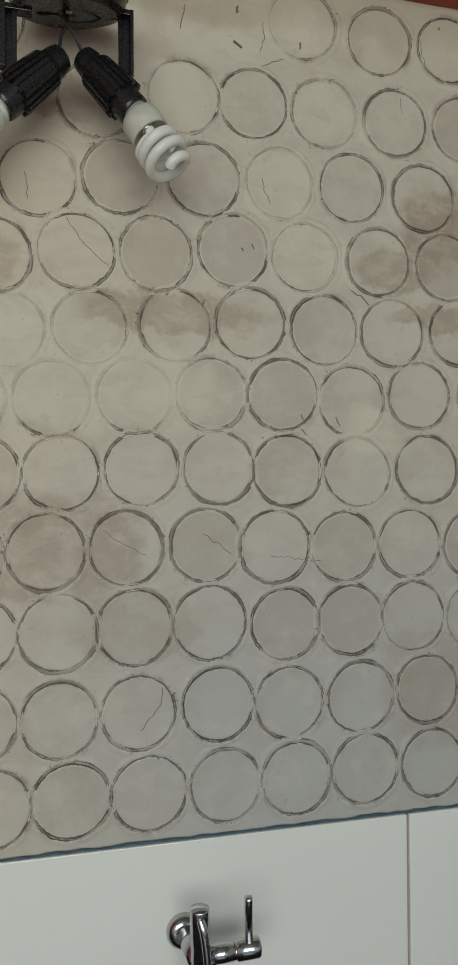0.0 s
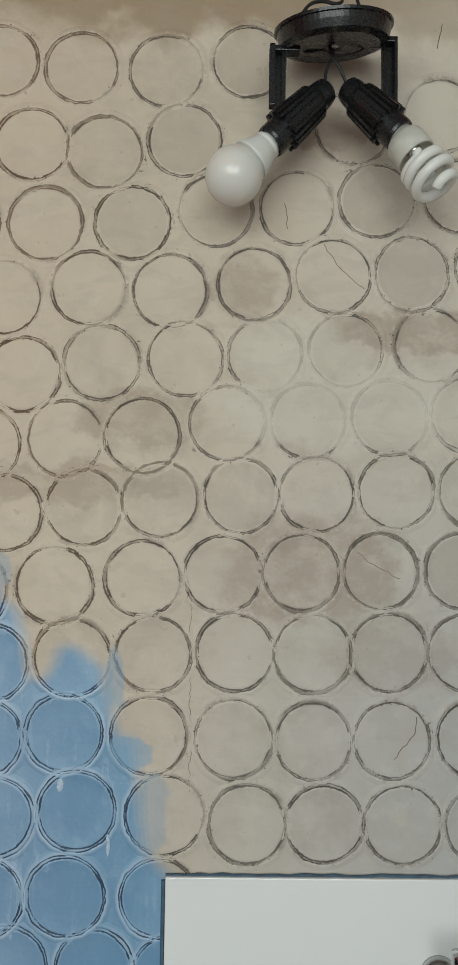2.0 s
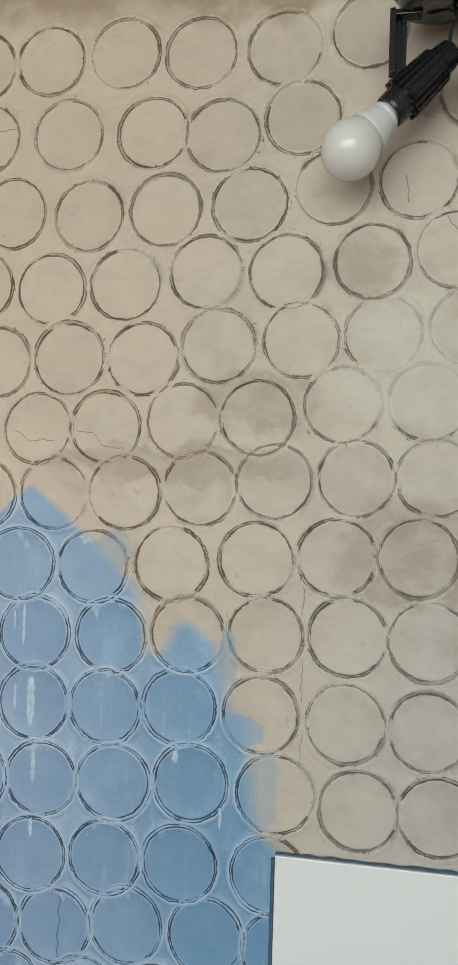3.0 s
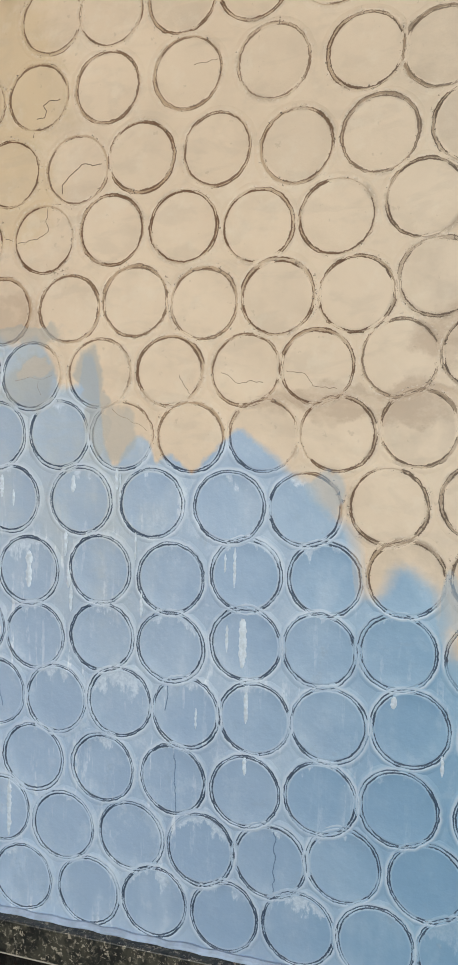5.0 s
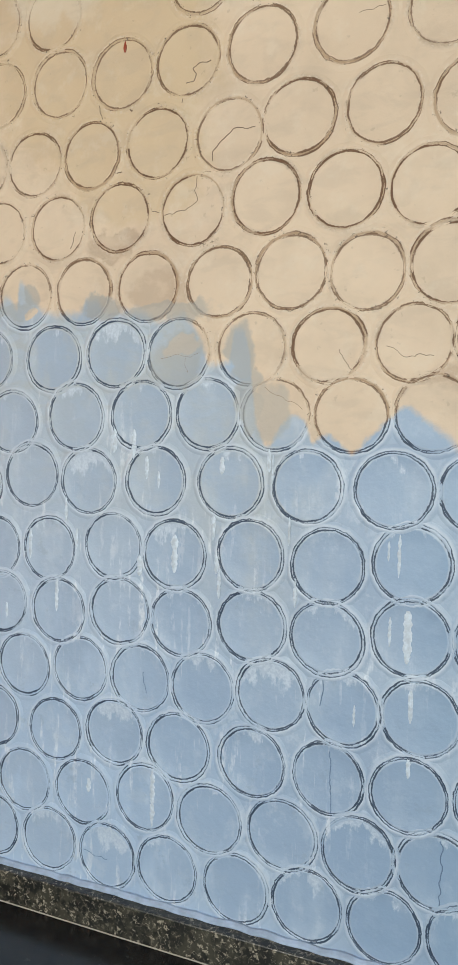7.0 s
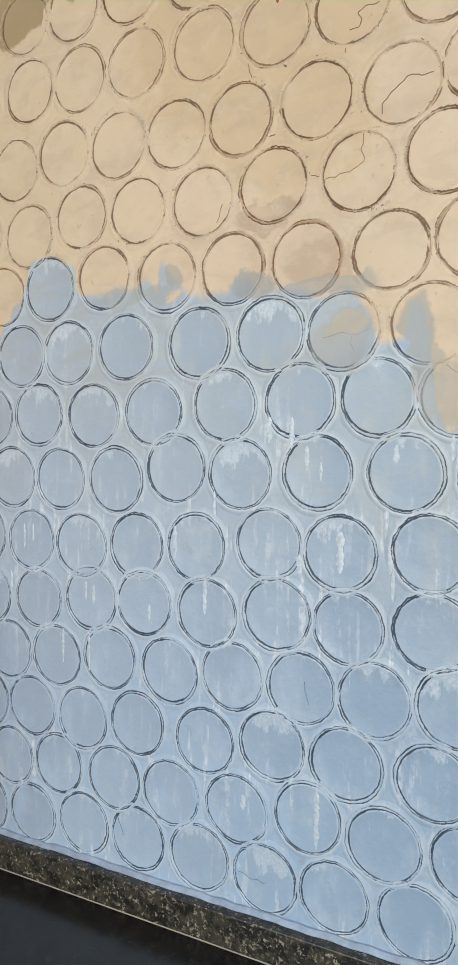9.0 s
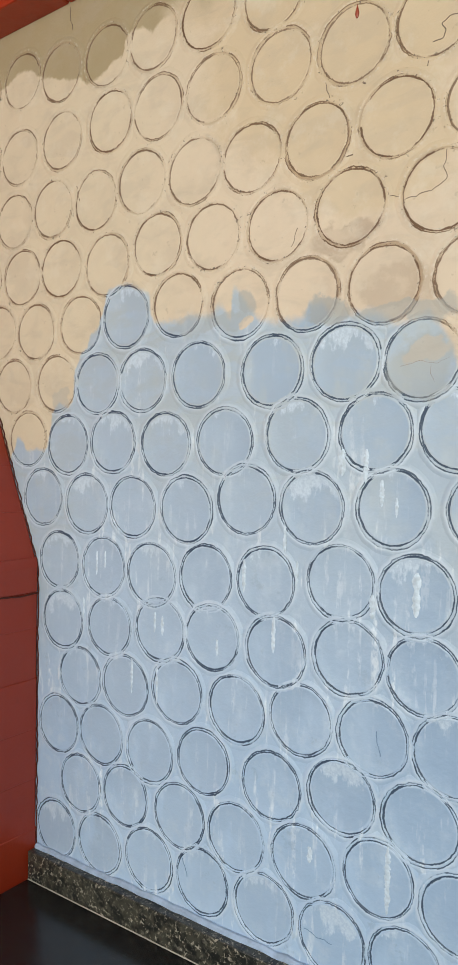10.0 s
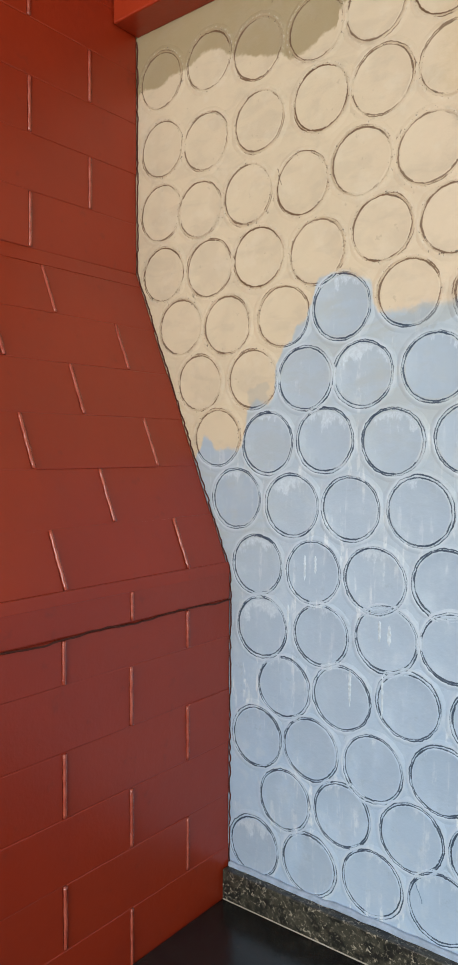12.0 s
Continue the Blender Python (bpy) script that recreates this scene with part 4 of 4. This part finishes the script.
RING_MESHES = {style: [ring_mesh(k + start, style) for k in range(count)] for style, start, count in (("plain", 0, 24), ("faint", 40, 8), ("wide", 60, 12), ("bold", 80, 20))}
FAINT = [(-1.17, 1.05), (-1.17, 1.21), (-1.13, 1.12), (-1.12, 0.97), (-1.12, 2.01), (-1.08, 1.22), (-1.07, 1.05), (-1.03, 0.97), (-1.03, 1.13), (-1.03, 2.01), (-1.0, 1.56), (-0.93, 2.01), (-0.92, 1.13), (-0.83, 1.82), (-0.83, 2.0), (-0.77, 1.91), (-0.44, 1.4), (-0.42, 2.01), (-0.23, 1.75), (-0.13, 1.75), (-0.08, 1.68), (-0.04, 1.76), (0.01, 1.69), (0.06, 1.77), (0.06, 2.03), (0.11, 1.69), (0.17, 2.05), (0.2, 1.7), (0.28, 1.96), (0.32, 1.87), (0.32, 2.16), (0.34, 2.05), (0.38, 1.96), (0.54, 2.05)]
WIDE = [(-0.88, 1.73), (-0.87, 1.91), (-0.79, 1.73), (-0.68, 1.73), (-0.63, 2.01), (-0.62, 1.83), (-0.59, 1.74), (-0.59, 1.92), (-0.53, 2.01), (-0.36, 1.65), (-0.31, 2.01), (-0.29, 1.91), (-0.26, 1.66), (-0.24, 1.58), (-0.23, 2.0), (-0.18, 1.67), (-0.16, 1.33), (-0.16, 1.42), (-0.15, 1.59), (-0.15, 1.83), (0.01, 1.51), (0.02, 1.42), (0.1, 1.51), (0.11, 1.42), (0.2, 1.42), (0.21, 1.61), (0.25, 2.05), (0.28, 1.51), (0.29, 1.6), (0.29, 1.7), (0.39, 1.32), (0.42, 1.87), (0.48, 1.33), (0.48, 1.61), (0.48, 1.96)]
FACING = pose(0, 0, 0, 90, 0, 0)


def ring_bay(places):
    """The rings of one stretch of the wall, each at its x and z."""
    for x, z in places:
        here = (round(x, 2), round(z, 2))
        style = "faint" if here in FAINT else "wide" if here in WIDE else "bold" if x < -0.55 else "plain"
        ob = new("stamped_ring", random.choice(RING_MESHES[style]))
        ob.parent = wall_north
        size, oval = random.uniform(0.985, 1.02), random.uniform(0.985, 1.015)
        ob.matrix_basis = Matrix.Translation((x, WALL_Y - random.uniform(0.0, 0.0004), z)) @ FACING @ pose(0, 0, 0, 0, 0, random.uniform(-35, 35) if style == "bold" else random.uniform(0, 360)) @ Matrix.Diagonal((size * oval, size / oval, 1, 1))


ring_bay([(-1.511, 2.128), (-1.412, 2.128), (-1.509, 2.021), (-1.418, 2.01), (-1.511, 1.921), (-1.429, 1.911), (-1.506, 1.823), (-1.41, 1.819), (-1.469, 1.736), (-1.375, 1.73), (-1.429, 1.647), (-1.393, 1.562), (-1.355, 1.472)])
ring_bay([(-1.32, 2.115), (-1.222, 2.111), (-1.133, 2.108), (-1.214, 2.016), (-1.317, 2.013), (-1.123, 2.012), (-1.151, 1.918), (-1.337, 1.914), (-1.243, 1.909), (-1.121, 1.827), (-1.317, 1.821), (-1.218, 1.813), (-1.179, 1.735), (-1.273, 1.732), (-1.326, 1.647), (-1.146, 1.644), (-1.236, 1.643), (-1.203, 1.558), (-1.102, 1.555), (-1.299, 1.554), (-1.162, 1.466), (-1.256, 1.466), (-1.316, 1.377), (-1.22, 1.375), (-1.125, 1.374), (-1.108, 1.299), (-1.207, 1.289), (-1.307, 1.286), (-1.173, 1.208), (-1.268, 1.204), (-1.222, 1.125), (-1.125, 1.124), (-1.315, 1.121), (-1.171, 1.047), (-1.265, 1.04), (-1.124, 0.97), (-1.223, 0.96), (-1.319, 0.954)])
ring_bay([(-1.037, 2.107), (-0.937, 2.099), (-1.028, 2.011), (-0.925, 2.009), (-1.057, 1.912), (-0.966, 1.909), (-0.873, 1.909), (-1.025, 1.822), (-0.926, 1.819), (-1.082, 1.741), (-0.98, 1.732), (-0.883, 1.732), (-1.046, 1.646), (-0.931, 1.645), (-0.893, 1.566), (-1.001, 1.558), (-0.966, 1.485), (-0.871, 1.48), (-1.064, 1.467), (-0.935, 1.384), (-1.029, 1.38), (-1.017, 1.302), (-0.918, 1.3), (-0.881, 1.224), (-1.076, 1.218), (-0.976, 1.216), (-1.029, 1.134), (-0.921, 1.132), (-0.874, 1.053), (-0.974, 1.05), (-1.069, 1.049), (-0.929, 0.974), (-1.028, 0.973)])
ring_bay([(-0.715, 2.102), (-0.632, 2.099), (-0.634, 2.006), (-0.733, 2.005), (-0.827, 2.005), (-0.774, 1.911), (-0.675, 1.907), (-0.625, 1.828), (-0.828, 1.824), (-0.722, 1.822), (-0.684, 1.732), (-0.785, 1.732), (-0.639, 1.649), (-0.831, 1.649), (-0.738, 1.647), (-0.696, 1.571), (-0.606, 1.57), (-0.791, 1.569), (-0.663, 1.486), (-0.768, 1.485), (-0.634, 1.399), (-0.831, 1.396), (-0.739, 1.392), (-0.63, 1.312), (-0.819, 1.31), (-0.728, 1.305), (-0.603, 1.231), (-0.695, 1.225), (-0.786, 1.224), (-0.824, 1.146), (-0.728, 1.143), (-0.625, 1.143), (-0.776, 1.066), (-0.681, 1.058), (-0.741, 0.978), (-0.643, 0.978), (-0.833, 0.973)])
ring_bay([(-0.35, 2.104), (-0.445, 2.102), (-0.535, 2.1), (-0.526, 2.009), (-0.419, 2.008), (-0.586, 1.915), (-0.487, 1.914), (-0.389, 1.908), (-0.528, 1.825), (-0.434, 1.819), (-0.591, 1.737), (-0.408, 1.734), (-0.5, 1.731), (-0.359, 1.652), (-0.543, 1.65), (-0.445, 1.65), (-0.421, 1.572), (-0.514, 1.569), (-0.369, 1.487), (-0.564, 1.486), (-0.462, 1.486), (-0.439, 1.404), (-0.536, 1.394), (-0.437, 1.321), (-0.535, 1.309), (-0.424, 1.232), (-0.513, 1.229), (-0.528, 1.143), (-0.434, 1.142), (-0.401, 1.062), (-0.584, 1.061), (-0.49, 1.061), (-0.365, 0.988), (-0.55, 0.983), (-0.457, 0.983)])
ring_bay([(-0.256, 2.098), (-0.157, 2.096), (-0.134, 2.013), (-0.312, 2.005), (-0.227, 1.997), (-0.193, 1.914), (-0.294, 1.911), (-0.242, 1.836), (-0.148, 1.834), (-0.34, 1.823), (-0.129, 1.755), (-0.225, 1.749), (-0.316, 1.734), (-0.177, 1.666), (-0.265, 1.661), (-0.155, 1.592), (-0.242, 1.582), (-0.333, 1.575), (-0.173, 1.503), (-0.273, 1.494), (-0.16, 1.418), (-0.251, 1.413), (-0.343, 1.406), (-0.258, 1.329), (-0.163, 1.327), (-0.348, 1.323), (-0.242, 1.244), (-0.144, 1.24), (-0.335, 1.236), (-0.252, 1.151), (-0.149, 1.15), (-0.342, 1.148), (-0.313, 1.073), (-0.219, 1.072), (-0.134, 1.066), (-0.185, 0.994), (-0.274, 0.989)])
ring_bay([(-0.06, 2.109), (0.063, 2.032), (0.091, 1.945), (-0.002, 1.935), (-0.097, 1.93), (0.132, 1.859), (0.041, 1.855), (-0.051, 1.844), (0.056, 1.768), (-0.037, 1.761), (0.107, 1.69), (0.013, 1.685), (-0.08, 1.681), (0.115, 1.606), (0.024, 1.601), (-0.063, 1.598), (0.097, 1.514), (0.007, 1.512), (-0.082, 1.509), (0.107, 1.423), (-0.068, 1.421), (0.021, 1.421), (-0.068, 1.325), (0.111, 1.325), (0.022, 1.323), (0.035, 1.232), (0.123, 1.232), (-0.051, 1.231)])
ring_bay([(0.316, 2.158), (0.252, 2.051), (0.344, 2.05), (0.166, 2.049), (0.38, 1.96), (0.285, 1.957), (0.19, 1.952), (0.226, 1.869), (0.317, 1.868), (0.247, 1.782), (0.342, 1.779), (0.155, 1.775), (0.288, 1.697), (0.198, 1.696), (0.378, 1.692), (0.207, 1.608), (0.293, 1.605), (0.385, 1.603), (0.191, 1.516), (0.277, 1.513), (0.366, 1.511), (0.196, 1.424), (0.375, 1.42), (0.289, 1.419), (0.205, 1.328), (0.294, 1.324), (0.387, 1.324), (0.393, 1.235), (0.214, 1.232), (0.302, 1.232)])
ring_bay([(0.517, 2.155), (0.42, 2.152), (0.538, 2.052), (0.441, 2.05), (0.48, 1.956), (0.416, 1.869), (0.511, 1.869), (0.53, 1.784), (0.434, 1.78), (0.471, 1.701), (0.569, 1.699), (0.481, 1.607), (0.456, 1.513), (0.548, 1.51), (0.46, 1.421), (0.549, 1.417), (0.478, 1.328), (0.485, 1.234)])


# ---------------------------------------------------------------- cracks, chips and drips in the plaster
def crack(points, width=0.00045, name="crack", material=M_CRACK):
    dense = []
    for (xa, za), (xb, zb) in zip(points, points[1:]):
        steps = max(2, int(math.hypot(xb - xa, zb - za) / 0.004))
        for i in range(steps):
            f = i / steps
            px, pz = xa + (xb - xa) * f, za + (zb - za) * f
            bend = 0.0045 * min(f, 1 - f) * 2 if steps > 4 else 0.0
            dense.append((px + random.uniform(-1, 1) * 0.0011 + bend * noise.noise((px * 70, pz * 70, 2.0)), WALL_Y - 0.0006, pz + random.uniform(-1, 1) * 0.0011 + bend * noise.noise((px * 70, pz * 70, 9.0))))
    dense.append((points[-1][0], WALL_Y - 0.0006, points[-1][1]))
    return part(name, tube(dense, width, 5, smooth_steps=2), material, wall_north)


crack([(-0.476, 1.648), (-0.456, 1.635), (-0.423, 1.635)])
crack([(-0.396, 1.648), (-0.373, 1.644), (-0.362, 1.63), (-0.335, 1.627)])
crack([(-0.53, 1.645), (-0.514, 1.621)])
crack([(0.138, 1.351), (0.137, 1.333), (0.113, 1.304)], 0.00055)
crack([(0.07, 1.536), (0.098, 1.516), (0.12, 1.506)])
crack([(0.187, 1.53), (0.222, 1.505)])
crack([(0.03, 1.892), (0.049, 1.863), (0.077, 1.84)])
crack([(-0.526, 1.175), (-0.523, 1.103)], 0.0006, material=M_BLUECRACK)
crack([(-0.397, 1.1), (-0.395, 1.075), (-0.396, 1.026)], 0.0006, material=M_BLUECRACK)
crack([(-0.1185, 1.491), (-0.1175, 1.38), (-0.1165, 1.265)], 0.00025)
crack([(0.168, 2.161), (0.162, 2.13)])
crack([(-0.016, 1.941), (-0.013, 1.91)])
crack([(-0.781, 1.233), (-0.776, 1.205)], 0.0006, material=M_BLUECRACK)
crack([(-0.87, 0.972), (-0.832, 0.967)], 0.0006, material=M_BLUECRACK)
crack([(-0.537, 1.259), (-0.54, 1.228)], 0.0006, material=M_BLUECRACK)
crack([(-1.301, 2.205), (-1.295, 2.17)])
crack([(-1.284, 1.939), (-1.277, 1.915)], 0.00055)
crack([(0.271, 1.501), (0.335, 1.494)])
crack([(-0.518, 2.017), (-0.485, 2.02)])
crack([(-1.062, 0.994), (-1.053, 0.97)], 0.0006, material=M_BLUECRACK)
crack([(-0.701, 1.999), (-0.716, 1.999), (-0.725, 1.995), (-0.722, 1.986), (-0.724, 1.979), (-0.735, 1.978)], 0.0006)
crack([(-0.640, 1.911), (-0.668, 1.913), (-0.681, 1.903), (-0.695, 1.893), (-0.696, 1.879)], 0.0006)
crack([(-0.716, 1.863), (-0.719, 1.846), (-0.716, 1.833), (-0.728, 1.825), (-0.744, 1.822), (-0.763, 1.819)], 0.0006)
crack([(-0.767, 1.824), (-0.78, 1.827)])
crack([(-0.863, 1.972), (-0.857, 1.953)])
crack([(-0.833, 1.88), (-0.826, 1.882)], 0.0006)
crack([(-0.715, 1.867), (-0.698, 1.866)])
crack([(-0.905, 1.79), (-0.897, 1.812)])
crack([(-0.814, 1.96), (-0.812, 1.957)], 0.0011, "chip")
crack([(-0.821, 2.05), (-0.82, 2.047)], 0.0010, "chip")
crack([(-0.739, 1.961), (-0.74, 1.955)])
crack([(-0.762, 1.640), (-0.74, 1.645), (-0.722, 1.641), (-0.708, 1.647)], 0.0003)
crack([(-0.727, 1.640), (-0.729, 1.630), (-0.724, 1.622)], 0.0003)
crack([(-0.621, 1.602), (-0.60, 1.592), (-0.572, 1.576)], 0.0003)
crack([(0.265, 2.153), (0.267, 2.136), (0.261, 2.116)])
crack([(0.479, 2.164), (0.479, 2.149), (0.485, 2.125)])
crack([(0.262, 1.96), (0.273, 1.93)])
crack([(0.448, 2.082), (0.451, 2.063)])
crack([(0.504, 2.183), (0.506, 2.181)], 0.0010, "chip")
crack([(0.341, 2.006), (0.343, 2.005)], 0.0009, "chip")
crack([(0.263, 2.099), (0.292, 2.112)], 0.0003)
crack([(0.237, 1.873), (0.239, 1.87)], 0.0010, "chip")
crack([(0.311, 1.673), (0.317, 1.662)], 0.0007)
crack([(0.357, 1.671), (0.362, 1.661)], 0.0007)
crack([(0.378, 1.83), (0.391, 1.825), (0.403, 1.814)], 0.0006)
crack([(0.311, 1.655), (0.318, 1.649)], 0.0007)
crack([(0.25, 1.879), (0.252, 1.873)], 0.0008, "chip")
crack([(0.347, 2.187), (0.364, 2.179)])
crack([(0.232, 2.168), (0.233, 2.161)], 0.0014, "chip")
crack([(0.228, 2.124), (0.238, 2.118)], 0.0015, "chip")
crack([(0.313, 2.135), (0.313, 2.127)], 0.0012, "chip")
drip = lathe([(0.0, -0.008), (0.0016, -0.006), (0.0026, -0.002), (0.0022, 0.001), (0.0010, 0.005), (0.0, 0.009)], 12, m=Matrix.Translation((-0.824, WALL_Y - 0.0008, 2.039)) @ Matrix.Diagonal((1, 0.5, 1, 1)))
part("paint_drip", drip, M_DRIP, wall_north, "small rust-red paint drip", smooth=True)


def drip(x, z, length, width):
    """A run of thin pale paint, broken and ragged along its sides."""
    bm = bmesh.new()
    n = max(5, int(length / 0.0022))
    rows = []
    for i in range(n + 1):
        f = i / n
        w = width * 0.5 * (0.8 + 0.35 * noise.noise((x * 90, f * length * 220, 1.0)) + 0.3 * noise.noise((x * 90, f * length * 900, 3.0))) * min(1.0, 0.35 + 4 * f, 0.25 + 4 * (1 - f))
        cx = x + 0.0006 * noise.noise((x * 40, f * length * 120, 5.0))
        zz = z - length * f
        rows.append([bm.verts.new((cx + w * u, WALL_Y - 0.0003 - (1 - u * u) * (0.0012 + 0.0012 * noise.noise((x * 70 + u * 2.2, f * length * 420, 8.0))), zz)) for u in (-1, -0.5, 0, 0.5, 1)])
    for a, b in zip(rows, rows[1:]):
        for k in range(4):
            bm.faces.new((a[k], b[k], b[k + 1], a[k + 1]))
    return part("paint_run", bm, M_RUN, wall_north, smooth=True)


drip(-0.453, 1.437, 0.049, 0.0050)
drip(-0.465, 1.429, 0.023, 0.0040)
drip(-0.441, 1.352, 0.060, 0.0140)
drip(-0.461, 1.343, 0.034, 0.0050)
drip(-0.435, 1.263, 0.038, 0.0080)
drip(-0.435, 1.184, 0.022, 0.0080)
drip(-0.584, 1.449, 0.035, 0.0040)
drip(-0.679, 1.396, 0.024, 0.0070)
drip(-0.607, 1.522, 0.035, 0.0030)
drip(-0.261, 1.279, 0.014, 0.0100)
drip(-0.206, 1.219, 0.024, 0.0050)
drip(-0.499, 1.236, 0.026, 0.0040)
drip(-0.781, 1.516, 0.030, 0.0080)
drip(-0.763, 1.497, 0.022, 0.0060)
drip(-0.674, 1.518, 0.022, 0.0100)
drip(-0.684, 1.445, 0.032, 0.0070)
drip(-0.790, 1.386, 0.027, 0.0100)
drip(-0.907, 1.458, 0.037, 0.0060)
drip(-0.889, 1.415, 0.028, 0.0050)
drip(-0.575, 1.376, 0.035, 0.0050)
drip(-0.921, 1.343, 0.045, 0.0090)
drip(-0.738, 1.417, 0.049, 0.0130)
drip(-0.764, 1.107, 0.078, 0.0110)
drip(-0.864, 1.074, 0.020, 0.0130)
drip(-0.612, 1.529, 0.028, 0.0070)
drip(-0.801, 1.550, 0.038, 0.0100)
drip(-0.831, 1.550, 0.031, 0.0120)
drip(-0.967, 1.410, 0.042, 0.0080)
drip(-1.103, 1.318, 0.027, 0.0080)
drip(-1.008, 1.301, 0.021, 0.0070)
drip(-0.675, 1.377, 0.036, 0.0060)
drip(-1.160, 1.250, 0.050, 0.0060)
drip(-1.112, 1.250, 0.056, 0.0050)
drip(-1.216, 1.398, 0.025, 0.0060)
drip(-1.233, 1.397, 0.035, 0.0050)
drip(-1.117, 1.322, 0.028, 0.0070)
drip(-1.261, 1.324, 0.031, 0.0050)
